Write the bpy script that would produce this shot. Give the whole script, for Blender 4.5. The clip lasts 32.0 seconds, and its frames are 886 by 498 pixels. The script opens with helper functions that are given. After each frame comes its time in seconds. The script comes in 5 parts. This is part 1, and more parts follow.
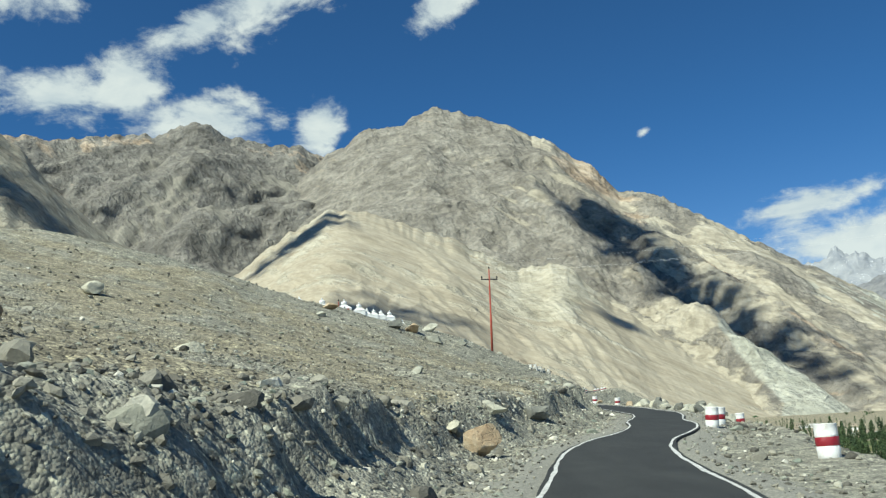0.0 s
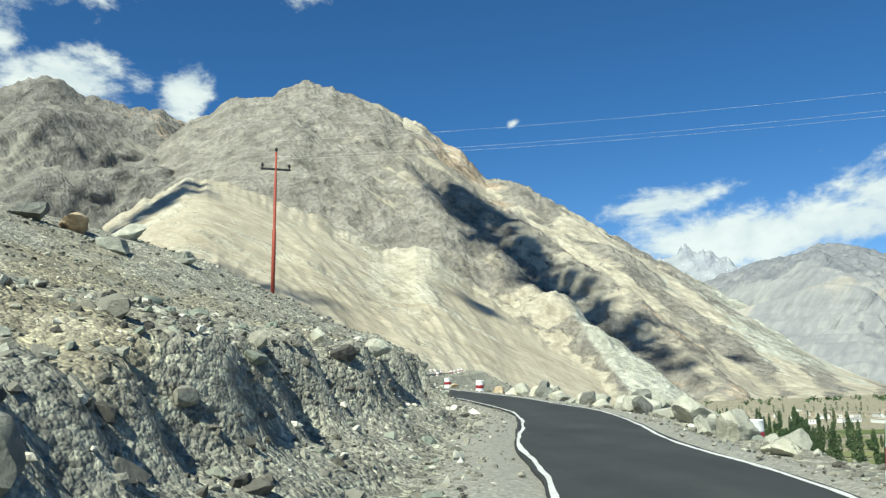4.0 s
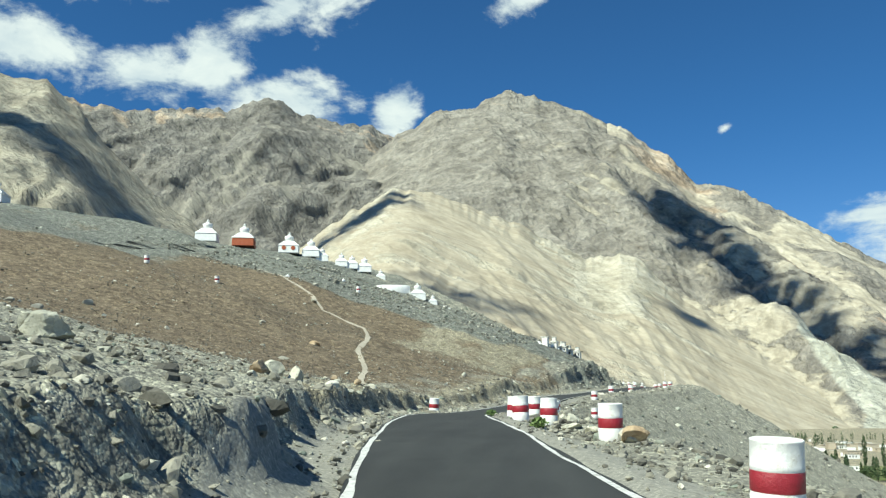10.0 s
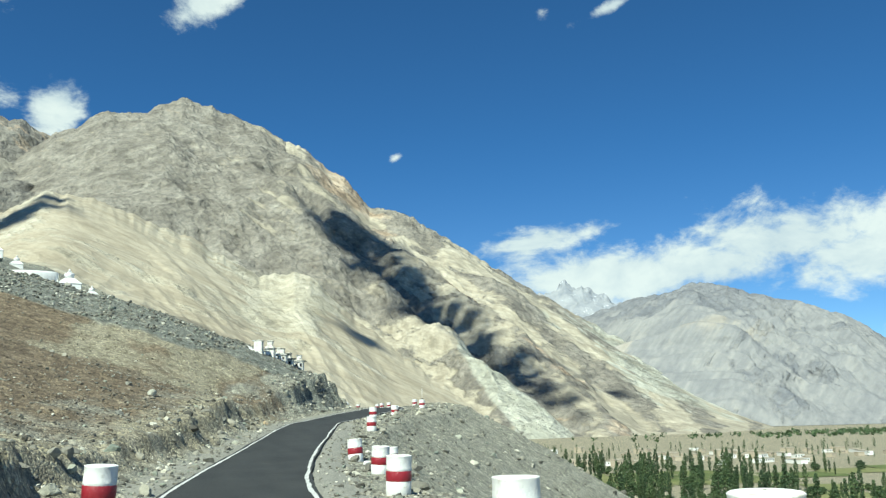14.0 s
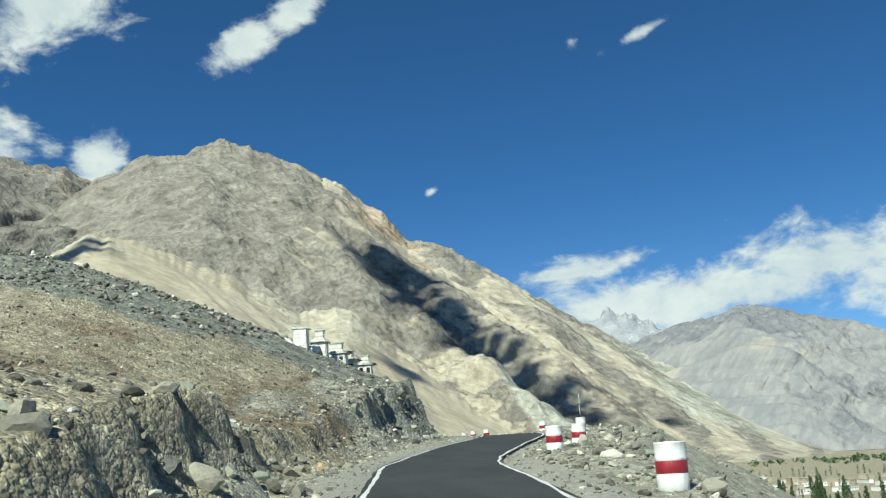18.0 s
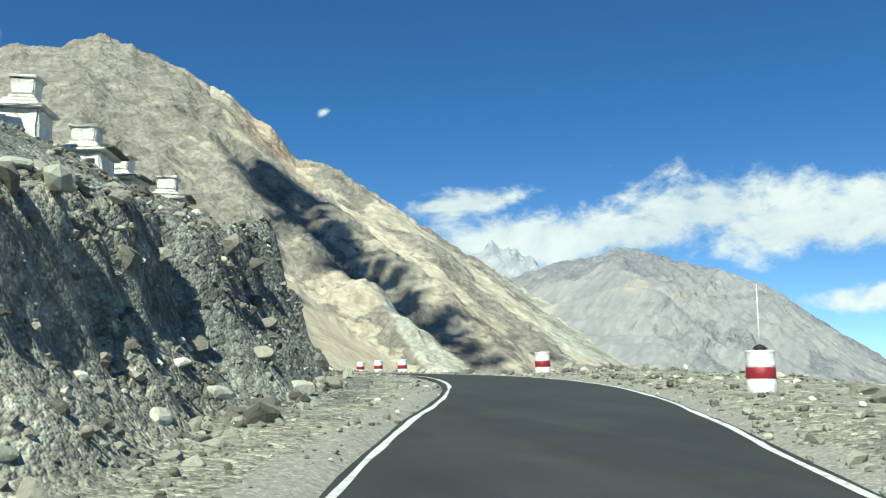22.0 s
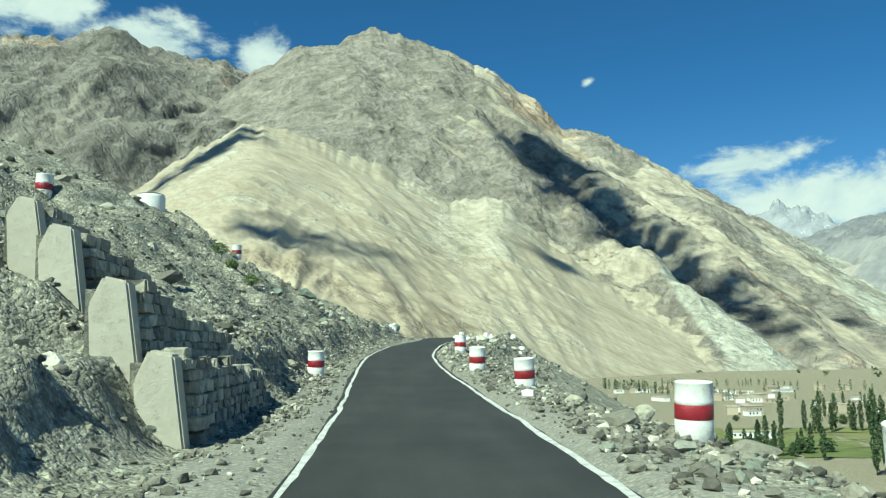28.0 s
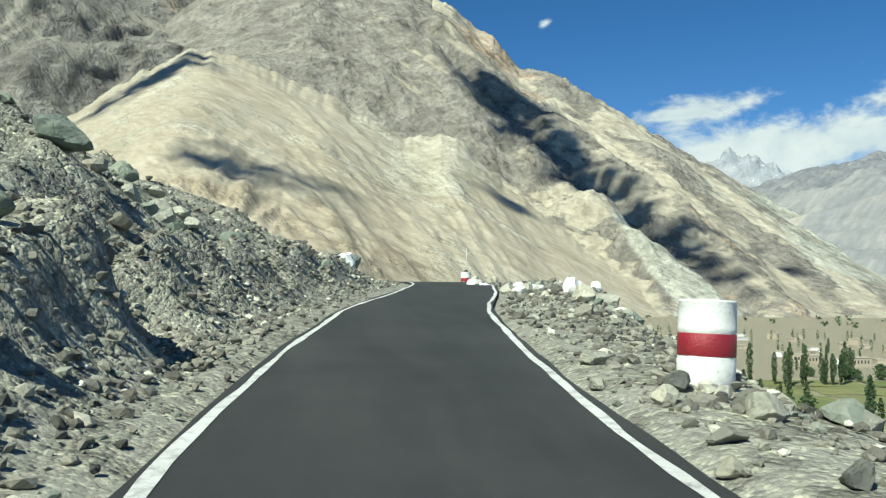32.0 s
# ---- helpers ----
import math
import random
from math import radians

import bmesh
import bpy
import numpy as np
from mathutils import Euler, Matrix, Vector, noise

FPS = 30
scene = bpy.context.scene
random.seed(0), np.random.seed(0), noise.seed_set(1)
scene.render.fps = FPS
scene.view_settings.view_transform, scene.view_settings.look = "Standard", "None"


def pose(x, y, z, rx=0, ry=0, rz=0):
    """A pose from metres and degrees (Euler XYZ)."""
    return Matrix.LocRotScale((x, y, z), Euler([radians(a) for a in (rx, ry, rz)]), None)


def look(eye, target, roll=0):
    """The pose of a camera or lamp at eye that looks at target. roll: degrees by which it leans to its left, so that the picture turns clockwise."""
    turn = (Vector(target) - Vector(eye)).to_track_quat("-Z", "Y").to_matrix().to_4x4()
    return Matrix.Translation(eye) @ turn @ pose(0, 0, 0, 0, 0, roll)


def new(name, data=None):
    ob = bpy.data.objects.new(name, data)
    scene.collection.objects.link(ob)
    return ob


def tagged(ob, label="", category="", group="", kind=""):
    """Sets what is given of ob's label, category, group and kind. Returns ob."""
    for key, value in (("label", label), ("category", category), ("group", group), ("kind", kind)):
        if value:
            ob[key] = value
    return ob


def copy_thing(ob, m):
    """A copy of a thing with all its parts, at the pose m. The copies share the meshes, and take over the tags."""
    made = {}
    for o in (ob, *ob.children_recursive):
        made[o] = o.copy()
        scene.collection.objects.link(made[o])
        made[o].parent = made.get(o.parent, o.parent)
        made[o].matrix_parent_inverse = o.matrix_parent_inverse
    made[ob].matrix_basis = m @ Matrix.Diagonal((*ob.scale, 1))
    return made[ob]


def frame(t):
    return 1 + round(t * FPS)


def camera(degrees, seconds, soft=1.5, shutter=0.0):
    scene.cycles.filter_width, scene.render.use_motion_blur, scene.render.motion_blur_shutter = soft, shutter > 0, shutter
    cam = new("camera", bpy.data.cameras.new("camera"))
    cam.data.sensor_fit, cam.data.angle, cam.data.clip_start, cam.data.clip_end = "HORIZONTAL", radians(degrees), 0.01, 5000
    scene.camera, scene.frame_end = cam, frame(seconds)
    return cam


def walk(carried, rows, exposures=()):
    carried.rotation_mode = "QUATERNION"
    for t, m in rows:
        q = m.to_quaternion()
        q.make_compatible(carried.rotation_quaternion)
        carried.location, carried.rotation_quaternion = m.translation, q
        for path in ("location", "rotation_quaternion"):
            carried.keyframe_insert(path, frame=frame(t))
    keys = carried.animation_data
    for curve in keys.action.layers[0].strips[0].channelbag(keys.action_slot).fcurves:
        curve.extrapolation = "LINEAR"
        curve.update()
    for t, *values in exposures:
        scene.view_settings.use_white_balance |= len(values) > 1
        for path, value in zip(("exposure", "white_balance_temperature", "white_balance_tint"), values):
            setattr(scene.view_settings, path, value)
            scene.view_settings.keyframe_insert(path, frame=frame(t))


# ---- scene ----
cam = camera(54.5, 32.0, soft=1.3)
PATH = [
    (0.0, 0.00, 0.00, 1.35, 100.66, 3.29, 1.07),
    (0.5, 0.56, 3.46, 1.36, 100.62, 2.89, -1.74),
    (1.0, 1.14, 6.98, 1.36, 100.48, 1.74, -4.65),
    (1.5, 1.76, 10.64, 1.33, 98.76, 1.21, -6.70),
    (2.0, 2.40, 14.49, 1.28, 98.12, 1.45, -6.74),
    (2.5, 3.04, 18.55, 1.23, 97.60, 2.40, -7.46),
    (4.5, 6.31, 36.94, 1.43, 99.35, 0.89, -9.34),
    (5.0, 7.39, 41.48, 1.46, 98.85, -0.39, -10.88),
    (5.5, 8.67, 45.96, 1.50, 99.65, -0.09, -10.76),
    (6.0, 10.03, 50.35, 1.54, 100.76, 0.06, -7.08),
    (6.5, 11.44, 54.62, 1.61, 100.97, 0.79, -3.68),
    (7.0, 12.67, 58.78, 1.68, 100.53, 1.04, -2.77),
    (7.5, 13.55, 62.99, 1.70, 100.80, 0.66, -0.71),
    (8.0, 14.17, 67.20, 1.69, 100.55, 0.98, 2.28),
    (8.5, 14.55, 71.42, 1.74, 98.78, 0.60, 3.65),
    (9.0, 14.66, 75.67, 1.89, 98.41, -0.22, 3.69),
    (9.5, 14.56, 79.91, 1.98, 98.77, -0.41, 3.48),
    (10.0, 14.24, 84.18, 2.08, 99.97, -0.14, 5.17),
    (10.5, 13.78, 88.47, 2.20, 99.90, 0.37, 5.91),
    (11.0, 13.27, 92.72, 2.32, 99.69, -0.33, 8.38),
    (11.5, 12.68, 96.91, 2.48, 100.99, -0.51, 6.35),
    (12.0, 12.08, 101.07, 2.64, 102.72, 0.97, 1.31),
    (12.5, 11.58, 105.24, 2.78, 103.91, 2.66, -0.07),
    (13.0, 11.15, 109.46, 2.87, 103.57, 3.35, -2.25),
    (13.5, 10.83, 113.76, 2.89, 102.23, 3.36, -7.98),
    (14.0, 10.53, 118.16, 2.89, 101.00, 1.51, -16.43),
    (14.5, 10.35, 122.61, 2.88, 99.78, -0.78, -25.63),
    (16.5, 11.14, 141.03, 2.69, 96.39, 2.24, -19.75),
    (17.0, 11.84, 145.57, 2.79, 99.63, 1.36, -14.91),
    (17.5, 12.59, 150.10, 2.88, 100.54, 1.75, -13.03),
    (18.0, 13.36, 154.60, 3.02, 103.29, 2.98, -13.52),
    (18.5, 14.18, 158.99, 3.17, 105.62, 2.51, -13.27),
    (19.0, 14.98, 163.35, 3.39, 104.87, 0.44, -12.41),
    (19.5, 15.78, 167.69, 3.63, 103.81, -0.31, -12.84),
    (20.0, 16.63, 172.00, 3.85, 104.37, -0.21, -14.58),
    (20.5, 17.51, 176.29, 4.00, 103.28, -0.49, -17.44),
    (21.0, 18.47, 180.57, 4.06, 102.31, -0.68, -18.10),
    (21.5, 19.57, 184.80, 4.08, 101.12, -0.54, -17.83),
    (22.0, 20.92, 188.85, 4.16, 98.22, 0.24, -21.70),
    (22.5, 22.49, 192.86, 4.37, 96.95, -0.31, -24.75),
    (23.0, 24.35, 196.74, 4.67, 101.82, -1.68, -27.08),
    (23.5, 26.26, 200.60, 4.93, 103.78, -1.31, -25.26),
    (24.0, 28.14, 204.48, 5.15, 104.29, -0.24, -22.76),
    (24.5, 29.86, 208.41, 5.34, 103.19, 1.71, -19.08),
    (25.0, 31.28, 212.45, 5.45, 101.45, 1.93, -14.86),
    (25.5, 32.38, 216.60, 5.49, 98.19, 1.21, -11.80),
    (26.0, 33.11, 220.86, 5.48, 95.84, -0.09, -9.80),
    (26.5, 33.63, 225.15, 5.46, 94.36, -0.47, -7.61),
    (28.5, 34.79, 243.03, 5.67, 96.97, 2.03, -1.18),
    (29.0, 34.86, 247.59, 5.71, 96.82, 2.73, 1.09),
    (29.5, 34.81, 252.15, 5.62, 94.92, 2.43, 0.86),
    (30.0, 34.73, 256.65, 5.67, 94.91, 1.53, 1.22),
    (30.5, 34.67, 261.11, 5.81, 96.00, 1.80, 0.78),
    (31.0, 34.59, 265.62, 5.94, 97.05, 2.36, -2.16),
    (31.5, 34.51, 270.16, 6.10, 96.12, 0.91, -5.05),
    (32.0, 34.53, 274.68, 6.31, 92.47, -0.44, -6.89),
]
walk(cam, [(r[0], pose(*r[1:])) for r in PATH], [(0, 0.38, 6250, -4), (1, 0.60, 6250, -8), (2.5, 0.60, 6150, -15), (3.5, 0.62, 6250, -7), (5, 0.64, 6300, -4), (6.5, 0.62, 6300, -6), (7.5, 0.62, 6150, -16), (8.2, 0.60, 6150, -16), (9, 0.61, 6250, -7), (11, 0.62, 6250, -6), (12.5, 0.60, 6150, -16), (13.3, 0.60, 6150, -12), (16, 0.46, 6250, -6), (17, 0.36, 6250, -6), (18, 0.45, 6250, -6), (19, 0.48, 6250, -6), (21, 0.53, 6200, -11), (22, 0.64, 6250, -7), (23, 0.62, 6250, -6), (25, 0.48, 6250, -5), (27, 0.52, 6250, -8), (28.5, 0.54, 6100, -26), (29.2, 0.54, 6100, -24), (30, 0.52, 6300, -7), (32, 0.50, 6250, -7)])

# ---- light ----
SUN_AZ, SUN_EL = 139.0, 48.0          # degrees left of +y, degrees up
TO_SUN = Vector((-math.sin(radians(SUN_AZ)) * math.cos(radians(SUN_EL)), math.cos(radians(SUN_AZ)) * math.cos(radians(SUN_EL)), math.sin(radians(SUN_EL))))
sun = new("sun", bpy.data.lights.new("sun", "SUN"))
sun.data.energy, sun.data.angle, sun.data.color = 5.0, radians(0.55), (1.0, 0.95, 0.86)
sun.matrix_world = look((0, 0, 400), Vector((0, 0, 400)) - TO_SUN)


class Net:
    """Short hand for node trees."""

    def __init__(self, tree):
        self.tree = tree
        tree.nodes.clear()

    def node(self, kind, **sets):
        n = self.tree.nodes.new(kind)
        for key, value in sets.items():
            if key == "op":
                n.operation = value
            elif key == "space":
                n.noise_dimensions = value
        return n

    def plug(self, value, socket):
        if hasattr(value, "is_linked"):
            self.tree.links.new(value, socket)
        else:
            socket.default_value = value

    def math(self, op, a, b=0.0, c=None, clamp=False):
        n = self.node("ShaderNodeMath", op=op)
        n.use_clamp = clamp
        self.plug(a, n.inputs[0])
        self.plug(b, n.inputs[1])
        if c is not None:
            self.plug(c, n.inputs[2])
        return n.outputs[0]

    def noise(self, vec, scale, detail=6.0, rough=0.6, warp=0.0):
        n = self.node("ShaderNodeTexNoise")
        if vec is not None:
            self.plug(vec, n.inputs["Vector"])
        n.inputs["Scale"].default_value, n.inputs["Detail"].default_value = scale, detail
        n.inputs["Roughness"].default_value, n.inputs["Distortion"].default_value = rough, warp
        return n.outputs["Fac"]

    def voronoi(self, vec, scale, feature="F1"):
        n = self.node("ShaderNodeTexVoronoi")
        n.feature = feature
        if vec is not None:
            self.plug(vec, n.inputs["Vector"])
        n.inputs["Scale"].default_value = scale
        return n.outputs

    def ramp(self, fac, stops, mode="LINEAR"):
        n = self.node("ShaderNodeValToRGB")
        e = n.color_ramp
        e.interpolation = mode
        while len(e.elements) < len(stops):
            e.elements.new(0.5)
        for el, (p, c) in zip(e.elements, stops):
            el.position, el.color = p, (*c, 1.0) if len(c) == 3 else c
        self.plug(fac, n.inputs[0])
        return n.outputs[0]

    def mix(self, fac, a, b, blend="MIX"):
        n = self.node("ShaderNodeMix")
        n.data_type, n.blend_type = "RGBA", blend
        self.plug(fac, n.inputs[0])
        for v, s in ((a, n.inputs[6]), (b, n.inputs[7])):
            self.plug((*v, 1.0) if isinstance(v, tuple) and len(v) == 3 else v, s)
        return n.outputs[2]

    def smooth(self, v, lo, hi):
        n = self.node("ShaderNodeMapRange")
        n.interpolation_type = "SMOOTHSTEP"
        self.plug(v, n.inputs[0])
        n.inputs[1].default_value, n.inputs[2].default_value = lo, hi
        return n.outputs[0]

    def coords(self, stretch=(1, 1, 1)):
        g = self.node("ShaderNodeNewGeometry")
        m = self.node("ShaderNodeMapping")
        self.plug(g.outputs["Position"], m.inputs["Vector"])
        m.inputs["Scale"].default_value = stretch
        return m.outputs[0]

    def streaks(self, turn, along, across=1.0, depth=0.5):
        """Coordinates drawn out along a line that falls to the right by turn degrees."""
        g = self.node("ShaderNodeNewGeometry")
        a, b = self.node("ShaderNodeMapping"), self.node("ShaderNodeMapping")
        self.plug(g.outputs["Position"], a.inputs["Vector"])
        a.inputs["Rotation"].default_value = (0, radians(-turn), 0)
        self.plug(a.outputs[0], b.inputs["Vector"])
        b.inputs["Scale"].default_value = (along, depth, across)
        return b.outputs[0]

    def local(self, stretch=(1, 1, 1)):
        g = self.node("ShaderNodeTexCoord")
        m = self.node("ShaderNodeMapping")
        self.plug(g.outputs["Object"], m.inputs["Vector"])
        m.inputs["Scale"].default_value = stretch
        return m.outputs[0]


# sky: clear high-altitude blue with cumulus banks
world = bpy.data.worlds.new("sky")
scene.world = world
world.use_nodes = True
w = Net(world.node_tree)
sky = w.node("ShaderNodeTexSky")
sky.sky_type, sky.sun_disc = "NISHITA", False
sky.sun_elevation, sky.sun_rotation, sky.altitude, sky.air_density, sky.dust_density, sky.ozone_density = radians(SUN_EL), radians(-SUN_AZ), 4200, 0.95, 0.45, 2.4
tc = w.node("ShaderNodeTexCoord").outputs["Generated"]
sep = w.node("ShaderNodeSeparateXYZ")
w.plug(tc, sep.inputs[0])
az = w.math("MULTIPLY", w.math("ARCTAN2", w.math("MULTIPLY", sep.outputs[0], -1.0), sep.outputs[1]), 57.2958)
el = w.math("MULTIPLY", w.math("ARCSINE", sep.outputs[2]), 57.2958)
# centre azimuth, centre elevation, half width, half height, tilt
CLOUDS = [(-23.0, 11.2, 5.4, 1.2, -0.16), (-29, 8.6, 11.0, 2.2, 0.0), (-38.5, 10.2, 8.0, 3.0, 0.0), (-50, 9.2, 10.0, 2.7, 0.0), (-44, 8.9, 10.0, 2.3, 0.0), (-34, 8.9, 9.0, 2.2, 0.0), (-66, 9.0, 11, 2.6, 0), (-53, 4.3, 10.0, 1.1, 0.0),
          ]
CLOUDS = CLOUDS + [(25.0, 20.2, 4.6, 2.1, 0.0), (21.0, 21.4, 3.0, 2.6, 0.0), (15.5, 19.4, 5.4, 1.8, 0.0), (8.4, 19.2, 2.2, 2.6, -0.3), (33, 21, 6, 2.4, 0), (27.5, 26.6, 5.0, 2.8, 0.0),
          (16.4, 25.2, 4.6, 1.8, -0.35), (12.0, 27.4, 5.6, 3.0, -0.3), (-0.6, 26.6, 2.9, 1.7, -0.5), (-4.6, 29.2, 3.0, 1.4, -0.5), (-24.2, 26.0, 1.7, 1.3, 0.0), (-29.2, 26.0, 2.5, 0.55, -0.3), (-13.6, 17.1, 1.2, 0.6, -0.3)]
cover = None
for a, e, wa, he, tilt in CLOUDS:
    da = w.math("SUBTRACT", az, a)
    de = w.math("SUBTRACT", w.math("SUBTRACT", el, e), w.math("MULTIPLY", da, tilt))
    rr = w.math("ADD", w.math("POWER", w.math("ABSOLUTE", w.math("DIVIDE", da, wa)), 2.0), w.math("POWER", w.math("ABSOLUTE", w.math("DIVIDE", de, he)), 2.0))
    d = w.math("SUBTRACT", 1.0 if wa > 2.0 else .3, w.math("SQRT", rr))
    cover = d if cover is None else w.math("MAXIMUM", cover, d)
cm = w.node("ShaderNodeMapping")
w.plug(tc, cm.inputs[0])
cm.inputs["Scale"].default_value = (1, 1, 1.7)
n1 = w.noise(cm.outputs[0], 11.0, 12, 0.6, 0.35)
n2 = w.noise(cm.outputs[0], 34.0, 9, 0.66, 0.2)
puff = w.math("ADD", w.math("MULTIPLY", w.math("SUBTRACT", n1, 0.5), 3.0), w.math("MULTIPLY", w.math("SUBTRACT", n2, 0.5), 1.2))
dens = w.smooth(w.math("ADD", w.math("MULTIPLY", cover, 1.15), w.math("MULTIPLY", puff, 0.95)), 0.02, 0.80)
shade = w.ramp(w.math("ADD", w.math("MULTIPLY", w.math("SUBTRACT", n1, 0.5), 1.6), 0.5), [(0.2, (0.66, 0.72, 0.80)), (0.7, (1.0, 0.99, 0.97))])
bright = w.mix(1.0, shade, (7.4, 7.5, 7.5), "MULTIPLY")
tone = w.mix(1.0, sky.outputs[0], w.mix(w.smooth(el, 1.0, 19.0), (0.70, 0.84, 0.97), (0.44, 0.78, 1.05)), "MULTIPLY")
bg = w.node("ShaderNodeBackground")
w.plug(w.mix(w.math("MULTIPLY", dens, 0.93), tone, bright), bg.inputs["Color"])
bg.inputs["Strength"].default_value = 0.085
out = w.node("ShaderNodeOutputWorld")
w.plug(bg.outputs[0], out.inputs["Surface"])


# ---- materials ----
def material(name, build, rough=0.9, metal=0.0, spec=0.3):
    m = bpy.data.materials.new(name)
    m.use_nodes = True
    n = Net(m.node_tree)
    b = n.node("ShaderNodeBsdfPrincipled")
    o = n.node("ShaderNodeOutputMaterial")
    n.plug(b.outputs[0], o.inputs[0])
    b.inputs["Roughness"].default_value, b.inputs["Metallic"].default_value, b.inputs["Specular IOR Level"].default_value = rough, metal, spec
    colour, height, dist = build(n)
    n.plug((*colour, 1.0) if isinstance(colour, tuple) else colour, b.inputs["Base Color"])
    if height is not None:
        bump = n.node("ShaderNodeBump")
        bump.inputs["Distance"].default_value, bump.inputs["Strength"].default_value = dist, 1.0
        n.plug(height, bump.inputs["Height"])
        n.plug(bump.outputs[0], b.inputs["Normal"])
    return m


def gravel_look(n):
    """Loose ground; soil: brown earth, tan earth, fine gravel; alpha: dark angular scree."""
    p = n.coords()
    soil = n.node("ShaderNodeAttribute")
    soil.attribute_name = "soil"
    sp = n.node("ShaderNodeSeparateColor")
    n.plug(soil.outputs["Color"], sp.inputs[0])
    brown_w, tan_w, fine_w, scree_w = sp.outputs[0], sp.outputs[1], sp.outputs[2], soil.outputs["Alpha"]
    rock = n.voronoi(p, 5.2)
    gap = n.voronoi(p, 5.2, "DISTANCE_TO_EDGE")["Distance"]
    cells = n.voronoi(p, 9.5)
    small = n.voronoi(p, 27.0)
    big = n.noise(p, 0.20, 8, 0.62)
    mid = n.noise(p, 1.5, 9, 0.68)
    dust = n.noise(p, 11.0, 8, 0.75)

    def shifted(weight, amount, source):
        return n.math("ADD", weight, n.math("MULTIPLY", n.math("SUBTRACT", source, 0.5), amount))

    grey = n.ramp(mid, [(0.34, (0.18, 0.175, 0.146)), (0.5, (0.275, 0.266, 0.222)), (0.66, (0.375, 0.362, 0.30))])
    brown = n.ramp(mid, [(0.34, (0.10, 0.078, 0.056)), (0.5, (0.165, 0.13, 0.092)), (0.66, (0.27, 0.22, 0.155))])
    tanned = n.ramp(mid, [(0.34, (0.185, 0.165, 0.12)), (0.5, (0.275, 0.247, 0.182)), (0.66, (0.38, 0.345, 0.26))])
    scree = n.ramp(mid, [(0.34, (0.10, 0.105, 0.095)), (0.5, (0.175, 0.18, 0.16)), (0.66, (0.28, 0.285, 0.25))])
    base = n.mix(n.smooth(shifted(brown_w, 1.3, big), 0.35, 0.65), grey, brown)
    base = n.mix(n.smooth(shifted(tan_w, 1.6, big), 0.4, 0.7), base, tanned)
    base = n.mix(n.smooth(shifted(scree_w, 1.3, big), 0.35, 0.65), base, scree)
    loose = n.math("SUBTRACT", 1.0, n.smooth(shifted(fine_w, 1.0, mid), 0.35, 0.65))

    def tones(voro, lo, hi, top):
        t = n.node("ShaderNodeSeparateColor")
        n.plug(voro["Color"], t.inputs[0])
        return n.ramp(t.outputs[0], [(0.0, (lo, lo, lo)), (0.5, (0.93, 0.93, 0.93)), (0.82, (hi, hi, hi * .97)), (0.94, (top, top, top * .94))])

    lumps = n.math("MULTIPLY", loose, n.smooth(n.noise(p, 0.9, 5, 0.6), 0.42, 0.58))
    base = n.mix(n.math("MULTIPLY", lumps, 0.85), base, tones(rock, 0.74, 1.12, 1.35), "MULTIPLY")
    base = n.mix(0.85, base, tones(cells, 0.66, 1.15, 1.55), "MULTIPLY")
    base = n.mix(0.8, base, tones(small, 0.66, 1.15, 1.6), "MULTIPLY")
    fine = n.ramp(dust, [(0.36, (0.19, 0.186, 0.16)), (0.64, (0.32, 0.31, 0.268))])
    fine = n.mix(0.7, fine, tones(small, 0.72, 1.12, 1.5), "MULTIPLY")
    base = n.mix(n.math("SUBTRACT", 1.0, loose), base, fine)
    h = n.math("ADD", n.math("MULTIPLY", n.smooth(gap, 0.0, 0.22), n.math("MULTIPLY", lumps, 0.6)), n.math("ADD", n.math("MULTIPLY", cells["Distance"], -0.9), n.math("ADD", n.math("MULTIPLY", small["Distance"], -0.4), n.math("MULTIPLY", mid, 1.6))))
    h = n.math("MULTIPLY", h, n.math("ADD", n.math("MULTIPLY", loose, 0.82), 0.18))
    return base, h, 0.042


def stone_look(pale, towards=(0.5, 0.48, 0.4)):
    def build(n):
        g = n.node("ShaderNodeNewGeometry")
        p = n.coords()
        shade = n.ramp(g.outputs["Random Per Island"], [(0.0, (0.085, 0.082, 0.072)), (0.25, (0.165, 0.158, 0.134)), (0.55, (0.255, 0.246, 0.205)), (0.76, (0.34, 0.325, 0.268)), (0.86, (0.22, 0.25, 0.208)), (0.95, (0.52, 0.50, 0.42)), (1.0, (0.70, 0.68, 0.59))])
        grain = n.noise(p, 14.0, 8, 0.7)
        col = n.mix(0.85, shade, n.ramp(grain, [(0.25, (0.6, 0.6, 0.6)), (0.7, (1.25, 1.23, 1.18))]), "MULTIPLY")
        col = n.mix(pale, col, towards)
        return col, grain, 0.03
    return build


